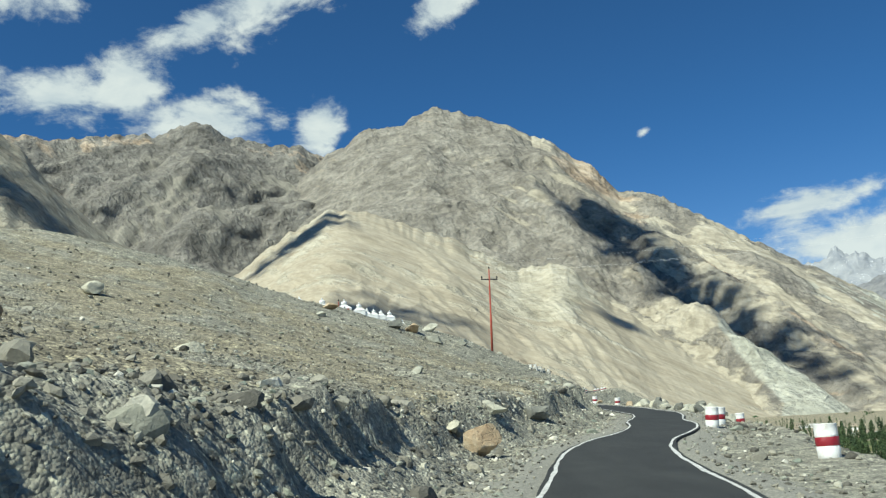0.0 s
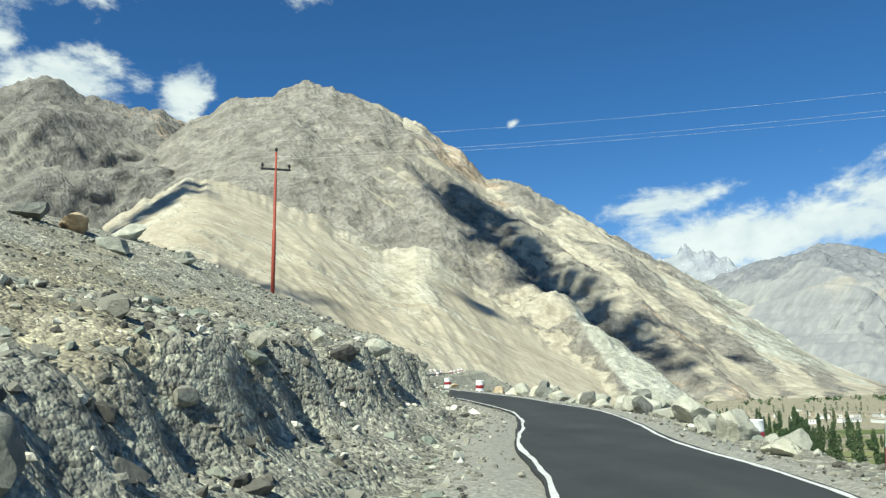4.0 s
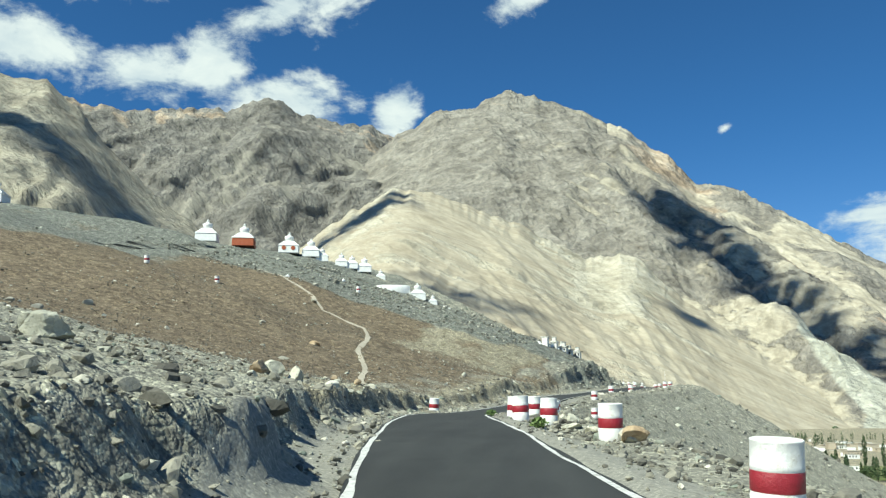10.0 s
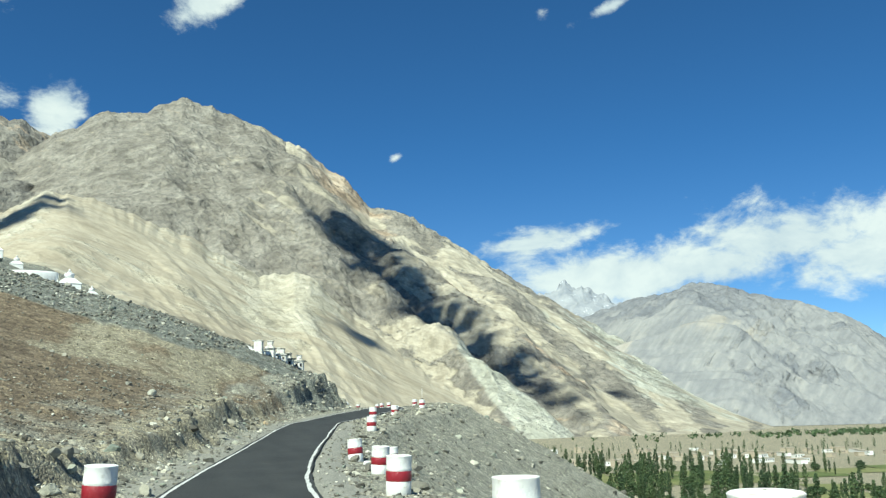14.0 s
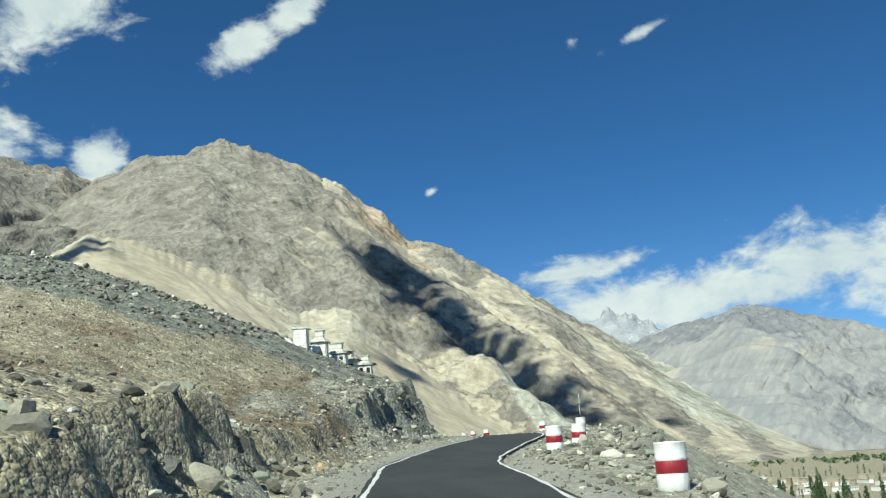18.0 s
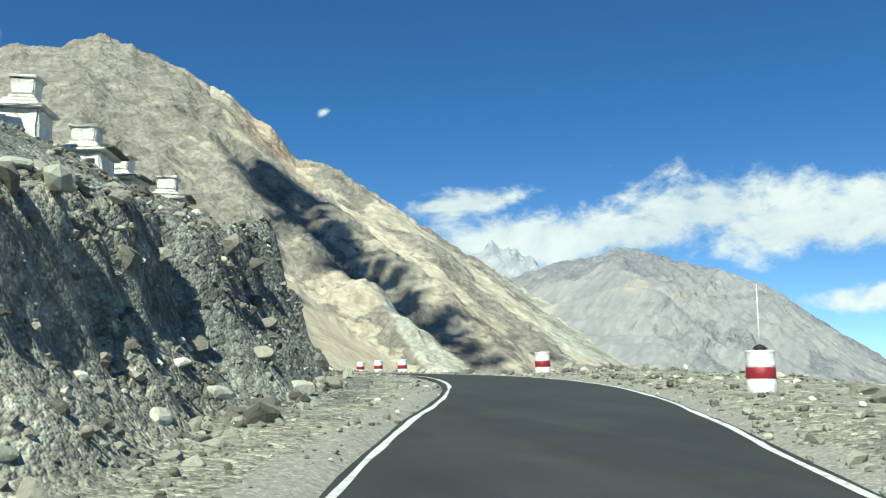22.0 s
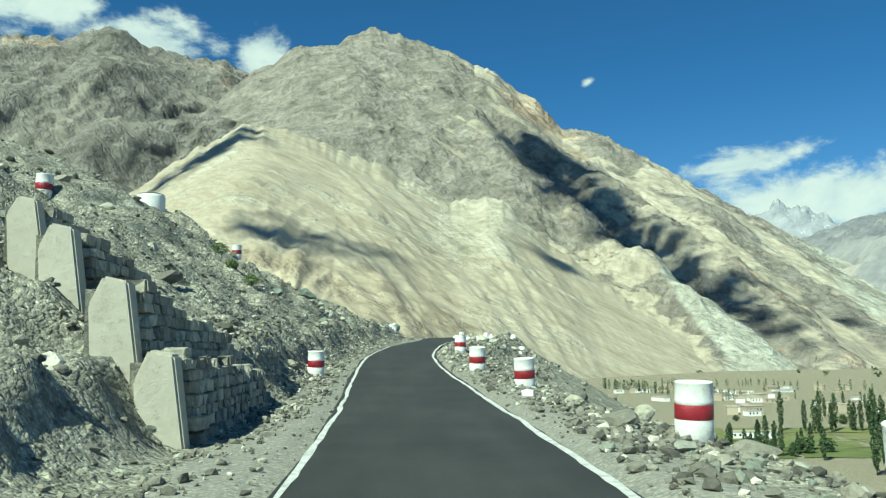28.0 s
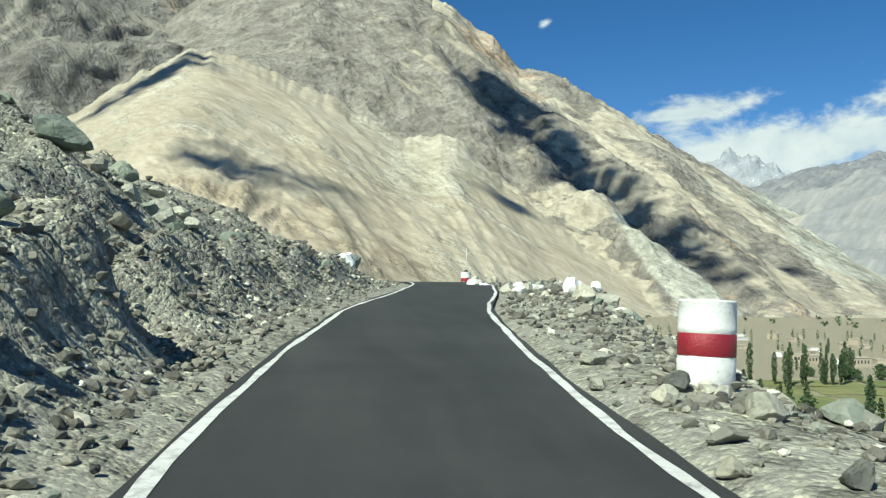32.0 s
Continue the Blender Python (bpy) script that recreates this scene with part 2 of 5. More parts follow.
def boulder_look(colours):
    def build(n):
        g = n.node("ShaderNodeObjectInfo")
        p = n.coords()
        big = n.noise(p, 1.6, 8, 0.65, 0.4)
        shade = n.ramp(big, [(0.28, colours[0]), (0.5, colours[1]), (0.72, colours[2])])
        var = n.ramp(g.outputs["Random"], [(0.0, (0.75, 0.76, 0.74)), (0.5, (1.0, 1.0, 0.97)), (1.0, (1.15, 1.12, 1.03))])
        fine = n.noise(p, 13.0, 8, 0.75)
        crack = n.smooth(n.voronoi(p, 2.3, "DISTANCE_TO_EDGE")["Distance"], 0.0, 0.05)
        col = n.mix(1.0, shade, var, "MULTIPLY")
        col = n.mix(0.7, col, n.ramp(fine, [(0.25, (0.62, 0.62, 0.6)), (0.7, (1.2, 1.2, 1.17))]), "MULTIPLY")
        return col, n.math("ADD", n.math("MULTIPLY", big, 1.4), n.math("ADD", n.math("MULTIPLY", fine, 0.5), n.math("MULTIPLY", crack, 0.12))), 0.09
    return build


def asphalt_look(n):
    p = n.coords()
    g = n.noise(p, 70.0, 6, 0.8)
    big = n.noise(p, 0.5, 8, 0.65)
    streak = n.noise(n.coords((0.9, 0.12, 1)), 1.3, 6, 0.6)
    col = n.ramp(g, [(0.3, (0.022, 0.0235, 0.0235)), (0.6, (0.041, 0.043, 0.043)), (0.8, (0.08, 0.08, 0.078))])
    col = n.mix(1.0, col, n.ramp(big, [(0.3, (0.8, 0.8, 0.8)), (0.7, (1.2, 1.2, 1.17))]), "MULTIPLY")
    col = n.mix(1.0, col, n.ramp(streak, [(0.35, (0.88, 0.88, 0.88)), (0.68, (1.28, 1.27, 1.24))]), "MULTIPLY")
    return col, g, 0.006


def paint_look(colour, wear, under):
    def build(n):
        p = n.coords()
        a = n.noise(p, 5.0, 8, 0.7)
        f = n.noise(p, 30.0, 6, 0.75)
        col = n.mix(n.smooth(n.math("ADD", n.math("MULTIPLY", a, 0.7), n.math("MULTIPLY", f, 0.3)), 0.58 - wear * 0.2, 0.72 - wear * 0.1), colour, under)
        col = n.mix(0.6, col, n.ramp(n.noise(p, 2.2, 6, 0.6), [(0.3, (0.82, 0.81, 0.78)), (0.7, (1.05, 1.05, 1.04))]), "MULTIPLY")
        return col, n.math("ADD", a, n.math("MULTIPLY", f, 0.4)), 0.02
    return build


def mountain_look(rock, scree, scale, orange, green, fall=40.0, contrast=1.0):
    """rock, scree, orange and green: three colours each, laid out by the zone attribute; fall: slope of the gully lines."""
    def build(n):
        p = n.coords()
        zone = n.node("ShaderNodeAttribute")
        zone.attribute_name = "zone"
        z = n.node("ShaderNodeSeparateColor")
        n.plug(zone.outputs["Color"], z.inputs[0])
        big = n.noise(p, 0.0026 * scale, 9, 0.6, 0.5)
        mid = n.noise(p, 0.011 * scale, 10, 0.62, 0.6)
        fine = n.noise(p, 0.055 * scale, 8, 0.62, 0.3)
        run = n.noise(n.streaks(fall, 0.11), 0.020 * scale, 8, 0.6, 0.2)
        thin = n.noise(n.streaks(fall - 3, 0.07), 0.085 * scale, 6, 0.6, 0.1)
        ledge = n.noise(n.streaks(-16, 0.22), 0.024 * scale, 9, 0.66, 0.7)
        crag = n.math("ABSOLUTE", n.math("SUBTRACT", n.noise(p, 0.017 * scale, 8, 0.6, 0.8), 0.5))
        split = n.math("ABSOLUTE", n.math("SUBTRACT", n.noise(n.streaks(fall + 12, 0.3), 0.032 * scale, 7, 0.6, 0.6), 0.5))

        def sway(weight, a, b):
            return n.math("ADD", weight, n.math("ADD", n.math("MULTIPLY", n.math("SUBTRACT", run, 0.5), a), n.math("MULTIPLY", n.math("SUBTRACT", big, 0.5), b)))

        rk = n.ramp(n.math("ADD", n.math("MULTIPLY", mid, 0.75), n.math("MULTIPLY", ledge, 0.25)), [(0.36, rock[0]), (0.5, rock[1]), (0.64, rock[2])])
        sc = n.ramp(n.math("ADD", n.math("MULTIPLY", run, 0.6), n.math("MULTIPLY", thin, 0.4)), [(0.36, scree[0]), (0.5, scree[1]), (0.64, scree[2])])
        is_rock = n.smooth(sway(z.outputs[0], 2.0, 1.4), 0.4, 0.62)
        col = n.mix(is_rock, sc, rk)
        col = n.mix(n.smooth(sway(z.outputs[1], 2.0, 1.4), 0.4, 0.75), col, n.ramp(mid, [(0.38, orange[0]), (0.5, orange[1]), (0.62, orange[2])]))
        col = n.mix(n.smooth(sway(z.outputs[2], 0.8, 0.6), 0.35, 0.65), col, n.ramp(run, [(0.38, green[0]), (0.5, green[1]), (0.62, green[2])]))
        rough_rock = n.math("ADD", n.math("MULTIPLY", is_rock, 0.68), 0.32)
        col = n.mix(n.math("MULTIPLY", rough_rock, 0.8 * contrast), col, n.ramp(fine, [(0.36, (0.68, 0.68, 0.69)), (0.5, (0.98, 0.98, 0.97)), (0.64, (1.25, 1.24, 1.21))]), "MULTIPLY")
        col = n.mix(0.22 * contrast, col, n.ramp(thin, [(0.38, (0.70, 0.70, 0.70)), (0.62, (1.22, 1.21, 1.18))]), "MULTIPLY")
        h = n.math("ADD", n.math("MULTIPLY", mid, 0.9), n.math("ADD", n.math("MULTIPLY", fine, 0.35), n.math("ADD", n.math("MULTIPLY", run, 0.45), n.math("MULTIPLY", ledge, 0.2))))
        h = n.math("SUBTRACT", h, n.math("ADD", n.math("MULTIPLY", crag, 1.1), n.math("MULTIPLY", split, 0.9)))
        h = n.math("MULTIPLY", rough_rock, n.math("SUBTRACT", h, 0.55))
        return col, h, 22.0 * contrast / scale
    return build


M_GROUND = material("gravelly_ground", gravel_look, 0.95, 0, 0.2)
M_STONES = material("loose_stones", stone_look(0.0), 0.9, 0, 0.25)
M_PALE_STONES = material("pale_stones", stone_look(0.45), 0.9, 0, 0.25)
M_BROWN_STONES = material("brown_stones", stone_look(0.55, (0.17, 0.132, 0.092)), 0.9, 0, 0.25)
M_BOULDER = material("pale_boulder", boulder_look([(0.30, 0.293, 0.25), (0.48, 0.468, 0.40), (0.64, 0.625, 0.54)]))
M_GREY_BOULDER = material("grey_boulder", boulder_look([(0.12, 0.122, 0.115), (0.21, 0.21, 0.19), (0.32, 0.315, 0.28)]))
M_ORANGE_BOULDER = material("orange_boulder", boulder_look([(0.30, 0.20, 0.125), (0.45, 0.345, 0.235), (0.56, 0.49, 0.385)]))
M_GREEN_BOULDER = material("green_boulder", boulder_look([(0.15, 0.18, 0.155), (0.24, 0.275, 0.235), (0.36, 0.395, 0.34)]))
M_ASPHALT = material("asphalt", asphalt_look, 0.82, 0, 0.35)
M_LINE = material("road_paint", paint_look((0.62, 0.62, 0.60), 0.55, (0.30, 0.30, 0.28)), 0.8)
M_WHITE = material("whitewash", paint_look((0.80, 0.80, 0.78), 0.32, (0.56, 0.52, 0.44)), 0.85)
M_OLD_WHITE = material("old_whitewash", paint_look((0.74, 0.73, 0.68), 0.5, (0.42, 0.37, 0.28)), 0.9)
M_RED = material("red_paint", paint_look((0.27, 0.016, 0.028), 0.1, (0.36, 0.07, 0.07)), 0.42, 0, 0.5)
M_OCHRE = material("red_ochre_wash", paint_look((0.36, 0.10, 0.05), 0.3, (0.45, 0.25, 0.15)), 0.9)
M_POLE = material("red_oxide_steel", paint_look((0.32, 0.065, 0.04), 0.2, (0.28, 0.13, 0.08)), 0.6)
M_DARK = material("dark_steel", paint_look((0.03, 0.03, 0.035), 0.2, (0.06, 0.05, 0.045)), 0.6, 0.3)
RUST = [(0.27, 0.205, 0.14), (0.41, 0.325, 0.235), (0.52, 0.43, 0.325)]
SAGE = [(0.33, 0.33, 0.27), (0.43, 0.425, 0.355), (0.51, 0.505, 0.43)]
M_MAIN = material("grey_brown_rock_face", mountain_look([(0.165, 0.151, 0.126), (0.265, 0.244, 0.206), (0.37, 0.344, 0.292)], [(0.29, 0.258, 0.196), (0.40, 0.360, 0.278), (0.50, 0.458, 0.365)], 0.8, RUST, SAGE))
M_TAN = material("tan_scree_slope", mountain_look([(0.29, 0.262, 0.195), (0.43, 0.393, 0.303), (0.55, 0.512, 0.41)], [(0.30, 0.258, 0.186), (0.385, 0.338, 0.252), (0.465, 0.418, 0.322)], 1.2, [(0.25, 0.21, 0.15), (0.36, 0.305, 0.22), (0.46, 0.395, 0.29)], SAGE, 35.0, .55))
M_BACK = material("dark_grey_rock_face", mountain_look([(0.13, 0.122, 0.106), (0.21, 0.197, 0.172), (0.30, 0.283, 0.245)], [(0.19, 0.178, 0.148), (0.27, 0.252, 0.208), (0.35, 0.326, 0.268)], 0.8, RUST, SAGE, 55.0))
M_NEAR = material("brown_debris_slope", mountain_look([(0.22, 0.20, 0.155), (0.36, 0.33, 0.255), (0.48, 0.44, 0.34)], [(0.27, 0.245, 0.19), (0.40, 0.365, 0.285), (0.50, 0.46, 0.36)], 1.6, RUST, SAGE, 48.0, .8))
# air haze is painted into the far rock: greyed, bluish, low-contrast colours
M_FAR = material("haze_tinted_far_rock", mountain_look([(0.165, 0.172, 0.188), (0.205, 0.211, 0.222), (0.25, 0.253, 0.258)], [(0.195, 0.199, 0.206), (0.24, 0.241, 0.24), (0.30, 0.293, 0.275)], 0.7, [(0.27, 0.253, 0.225), (0.325, 0.303, 0.265), (0.37, 0.343, 0.298)], SAGE, -48.0, .65))


def snow_look(n):
    p = n.coords()
    a = n.noise(p, 0.013, 9, 0.65, 0.4)
    s = n.noise(n.coords((1, 1, 0.35)), 0.03, 8, 0.7)
    col = n.mix(n.smooth(s, 0.60, 0.66), n.ramp(a, [(0.3, (0.24, 0.26, 0.29)), (0.7, (0.40, 0.41, 0.42))]), (0.82, 0.84, 0.87))
    return col, a, 26.0


M_SNOW = material("snow_streaked_rock", snow_look)

# ---- mesh helpers ----
def mesh_of(name, verts, faces, mat=None, smooth=False):
    me = bpy.data.meshes.new(name)
    me.from_pydata([tuple(v) for v in verts], [], [tuple(f) for f in faces])
    if mat:
        me.materials.append(mat)
    if smooth:
        me.polygons.foreach_set("use_smooth", [True] * len(me.polygons))
    me.update()
    return me


def array_mesh(name, verts, faces, mat, smooth=False):
    """A mesh out of numpy arrays; all faces have the same number of corners."""
    me = bpy.data.meshes.new(name)
    nf, k = faces.shape
    me.vertices.add(len(verts))
    me.vertices.foreach_set("co", verts.astype(np.float32).ravel())
    me.loops.add(nf * k)
    me.loops.foreach_set("vertex_index", faces.astype(np.int32).ravel())
    me.polygons.add(nf)
    me.polygons.foreach_set("loop_start", np.arange(0, nf * k, k, dtype=np.int32))
    me.polygons.foreach_set("loop_total", np.full(nf, k, dtype=np.int32))
    me.polygons.foreach_set("use_smooth", np.full(nf, smooth))
    me.materials.append(mat)
    me.update(calc_edges=True)
    me.validate()
    return me


def grid_faces(rows, cols):
    i = np.arange(rows * cols).reshape(rows, cols)
    return np.stack([i[:-1, :-1], i[:-1, 1:], i[1:, 1:], i[1:, :-1]], -1).reshape(-1, 4)


def part(name, bm, mat, parent, label=""):
    me = bpy.data.meshes.new(name)
    bm.to_mesh(me)
    bm.free()
    me.materials.append(mat)
    ob = new(name, me)
    ob.parent = parent
    return tagged(ob, label)


def lattice(ix, iy, seed):
    h = np.sin(ix * 127.1 + iy * 311.7 + seed * 74.7) * 43758.5453
    return h - np.floor(h)


def vnoise(x, y, seed=0):
    ix, iy = np.floor(x), np.floor(y)
    fx, fy = x - ix, y - iy
    fx, fy = fx * fx * (3 - 2 * fx), fy * fy * (3 - 2 * fy)
    a, b = lattice(ix, iy, seed), lattice(ix + 1, iy, seed)
    c, d = lattice(ix, iy + 1, seed), lattice(ix + 1, iy + 1, seed)
    return (a + (b - a) * fx) * (1 - fy) + (c + (d - c) * fx) * fy - 0.5


def fbm(x, y, octaves, seed=0, gain=0.5):
    s, amp = 0, 1.0
    for o in range(octaves):
        s = s + amp * vnoise(x * 2 ** o + 17.3 * o, y * 2 ** o - 9.1 * o, seed + o)
        amp *= gain
    return s


def ridged(x, y, octaves, seed=0, gain=0.5):
    s, amp = 0, 1.0
    for o in range(octaves):
        s = s + amp * (0.5 - 2 * np.abs(vnoise(x * 2 ** o + 5.7 * o, y * 2 ** o + 3.3 * o, seed + o)))
        amp *= gain
    return s


def ease(v, lo, hi):
    t = np.clip((v - lo) / (hi - lo), 0, 1)
    return t * t * (3 - 2 * t)


def table(y, rows, col):
    """A smooth reading of column col of a station table at y."""
    ys = [r[0] for r in rows]
    vs = [r[col] for r in rows]
    return sum(np.interp(y + o, ys, vs) for o in (-4, -2, 0, 2, 4)) / 5


# ---- the road's line ----
ROAD_X = [(-60, -9.1), (0, .4), (10, 2.1), (14, 2.75), (20, 3.6), (24, 4.15), (27, 4.75), (30, 5.5), (33, 6.6), (36.5, 8.1), (43, 9.95), (47, 10.5), (50, 10.95), (54, 12.15), (60, 13.5), (66, 14.6), (72, 14.9), (80, 15.1), (90, 14.5), (100, 13.1), (110, 11.97),
          (120, 11.1), (130, 11.2), (140, 11.8), (150, 13.3), (160, 15.2), (170, 17.3), (180, 19.3), (188, 21.7), (194, 24.2), (200, 27.2), (205, 29.78), (210, 31.3), (220, 33.6), (230, 34.64),
          (240, 35.1), (255, 35.25), (270, 35.0), (280, 35.0), (286, 35.4), (294, 36.2), (302, 37.9), (310, 39.3), (317, 39.4), (324, 37.6), (331, 33.5), (340, 26), (352, 14), (420, -50)]
ROAD_Z = [(-60, 0.1), (0, -.05), (10, -.07), (20, -.15), (30, -.04), (50, .14), (70, .33), (80, .58), (90, .84), (100, 1.2), (110, 1.47), (120, 1.49), (140, 1.31), (150, 1.48), (160, 1.83),
          (170, 2.35), (180, 2.65), (190, 2.83), (200, 3.49), (210, 3.98), (220, 4.08), (250, 4.26), (260, 4.37), (270, 4.7), (280, 5.14), (290, 5.59), (300, 6.02), (310, 6.4), (318, 6.55), (340, 6.5), (420, 6.5)]
WIDTH = [(-60, 1.55), (60, 1.55), (84, 1.6), (104, 1.7), (112, 1.6), (150, 1.6), (180, 1.72), (192, 2.1), (200, 2.2), (207, 1.95), (216, 1.6), (228, 1.5), (250, 1.62), (262, 1.7), (290, 1.62), (420, 1.6)]


def half_width(y):
    """From the road's middle to its edge line."""
    return np.interp(y, [r[0] for r in WIDTH], [r[1] for r in WIDTH])


def road_x(y):
    return sum(np.interp(y + o, [r[0] for r in ROAD_X], [r[1] for r in ROAD_X]) for o in (-2.4, -1.2, 0, 1.2, 2.4)) / 5


def road_z(y):
    return table(y, ROAD_Z, 1)


def road_cos(y):
    return 1 / np.sqrt(1 + ((road_x(y + 1.5) - road_x(y - 1.5)) / 3) ** 2)


# uphill side: y, foot of the bank, its height, its width, slope above it, slope farther up
UPHILL = [(-60, 3.2, 1.6, 2, 0.29, 0.35), (26, 3.2, 1.6, 2, 0.28, 0.35), (50, 3.58, 1.94, 2.76, 0.3, 0.33), (62, 3.44, 2.06, 2.49, 0.44, 0.36), (72, 3.6, 2.9, 2.07, 0.44, 0.33), (78, 3.07, 2.08, 1.21, 0.48, 0.28), (86, 3.42, 1.6, 1.7, 0.4, 0.28), (96, 2.26, 0.88, 0.92, 0.25, 0.26),
          (118, 2.81, 1.05, 0.93, 0.2, 0.25), (150, 2.9, 0.8, 1.3, 0.2, 0.26), (168, 3.1, 1.7, 1.6, 0.31, 0.33), (188, 4.12, 0.93, 2.09, 0.342, 0.337), (200, 4.5, 2.9, 2.3, 0.51, 0.315), (206, 5.1, 3.3, 1.9, 0.51, 0.31), (212, 5.55, 3.5, 1.8, 0.47, 0.3), (218, 5.5, 3.1, 1.8, 0.44, 0.315),
          (224, 4.4, 1.3, 1.7, 0.43, 0.345), (230, 3.02, 0.2, 1.6, 0.459, 0.373), (248, 3.3, 0.93, 1.4, 0.559, 0.401), (262, 3.1, 1, 1.4, 0.64, 0.43), (271, 3.18, 0.98, 1.47, 0.66, 0.43), (280, 2.5, 0.88, 1.7, 0.7, 0.47), (288, 2.6, 1.35, 2.0, 0.78, 0.49), (297, 2.6, 0.6, 1.9, 0.52, 0.42), (304, 2.6, 0.48, 1.79, 0.42, 0.38),
          (316, 3.28, 0.46, 2.12, 0.19, 0.15), (330, 5, 0.2, 3, 0.02, -0.1), (420, 6, 0.1, 3, -0.2, -0.2)]
# valley side: y, width of the shoulder, height of the rubble lip
DOWNHILL = [(-60, 6.5, 0), (26, 6.5, 0), (42, 4.6, .05), (60, 4.2, .1), (92, 4.6, .1), (108, 5.5, .15), (125, 5.2, .3), (140, 4.6, .1), (148, 4.3, 0), (155, 3.6, 0), (161, 3.3, 0), (167, 4.4, 0), (176, 5.5, .2), (186, 7.5, .1), (203, 9.5, 0), (214, 6.5, .1), (224, 4.6, .2), (285, 4.4, .3), (300, 5.2, .4), (320, 7, .3), (420, 9, 0)]
CAP = [(-60, 15), (40, 15), (80, 19), (120, 25), (160, 29.88), (230, 26.16), (420, 33)]


def ground_z(x, y):
    """Height of the ground, rough."""
    x, y = np.asarray(x, float), np.asarray(y, float)
    yc = np.clip(y, -60, 420)
    d = (x - road_x(yc)) * road_cos(yc)
    wob = 0.7 * fbm(x * 0.16, y * 0.16, 3, 3)
    rz, hw = road_z(yc), half_width(yc)
    toe, bh, bw, s1, s2 = (table(yc, UPHILL, c) for c in range(1, 6))
    # the bank is cut into buttresses and gullies
    gul = fbm(y * .42 + .15 * x, x * .16 + 3.7, 3, 77, .6)
    whole = -d - toe - wob * .8
    u = whole + np.clip(bh / 2.2, .15, 1.25) * (1.1 * gul - .16) * ease(-d, 2.0, 3.4)
    u = u + np.clip((bh - .9) / 1.6, 0, 1.2) * .17 * ridged(y * .75 + .2 * x, x * .35, 3, 79, .6) * ease(-d, 2.3, 3.3)
    # loose foot, steep cut face, hard crust on top
    v = u / (bw * (1 + 0.5 * fbm(x * .5, y * .5, 2, 9)))
    bank = (.40 * np.clip(v / .6, 0, 1) ** 1.25 + .60 * ease(v, .48 + .12 * fbm(x * .3, y * .3, 2, 15), .84)) * bh * (1 + 0.35 * fbm(x * 0.13, y * 0.13, 3, 5))
    up = np.maximum(whole - bw, 0)
    hill = np.minimum(up, 8) * s1 + np.maximum(up - 8, 0) * s2
    zl = bank + hill
    cap = table(yc, CAP, 1)
    zl = np.where(zl > cap - 6, cap - 6 + 6 * np.tanh((zl - cap + 6) / 6), zl)
    sw, lip = table(yc, DOWNHILL, 1), table(yc, DOWNHILL, 2)
    e = d - sw - wob
    zr = lip * np.exp(-((d - sw + 1.2) / 1.1) ** 2) - 0.30 * (1 - 1.5 * ease(yc, 166, 178) * (1 - ease(yc, 214, 224))) * ease(d, hw + .3, hw + 1.8) - np.maximum(e, 0) * 0.62 - 0.3 * ease(e, -0.6, 0.8)
    floor = -35 - np.clip((np.hypot(x - 20, y - 140) - 150) * 0.011, 0, 24) - rz + 1.0 * fbm(x * 0.01, y * 0.01, 3, 2)
    zr = np.maximum(zr, floor) + np.where(zr < floor + 4, 0.25 * (zr - floor + 4).clip(0, 4), 0) * 0
    z = rz + np.where(d < 0, zl, zr)
    # roughness: none on the carriageway, little on the shoulder, most on banks and slopes
    off = np.abs(d) - hw - 0.25
    rough = ease(off, 0.0, 1.6)
    far = ease(np.hypot(x - 20, y - 140), 300, 500)
    z = z + ease(off, 0, .5) * 0.05 * fbm(x * 1.3, y * 1.3, 3, 12)
    face = ease(u, -0.3, .5) * (1 - ease(u, bw + .3, bw + 2.5))
    z = z + rough * (1 - far) * (0.22 * fbm(x * 0.45, y * 0.45, 4, 21) + 0.10 * ridged(x * 1.1, y * 1.1, 3, 31) * (1 - .8 * face)) * (0.25 + 0.75 * ease(np.maximum(u + 0.8, e + 1.5), 0, 2))
    z = z + face * (0.42 * ridged(x * 0.42, y * 0.42, 3, 41, .4) + 0.05 * ridged(x * 1.15, y * 1.15, 2, 43)) * np.clip(bh / 2.5, .25, 1.2)
    hum = ease(yc, 212, 226) * ease(u, 0, 1.5) * (1 - far)
    z = z + hum * (1.0 * ridged(x * .24, y * .24, 3, 88, .6) + .36 * ridged(x * .8, y * .8, 3, 91))
    z = z + ease(-d, 12, 40) * (1 - far) * 1.5 * fbm(x * 0.05, y * 0.05, 4, 51)
    return z - 0.10 * (1 - ease(off, -0.15, 0.1))


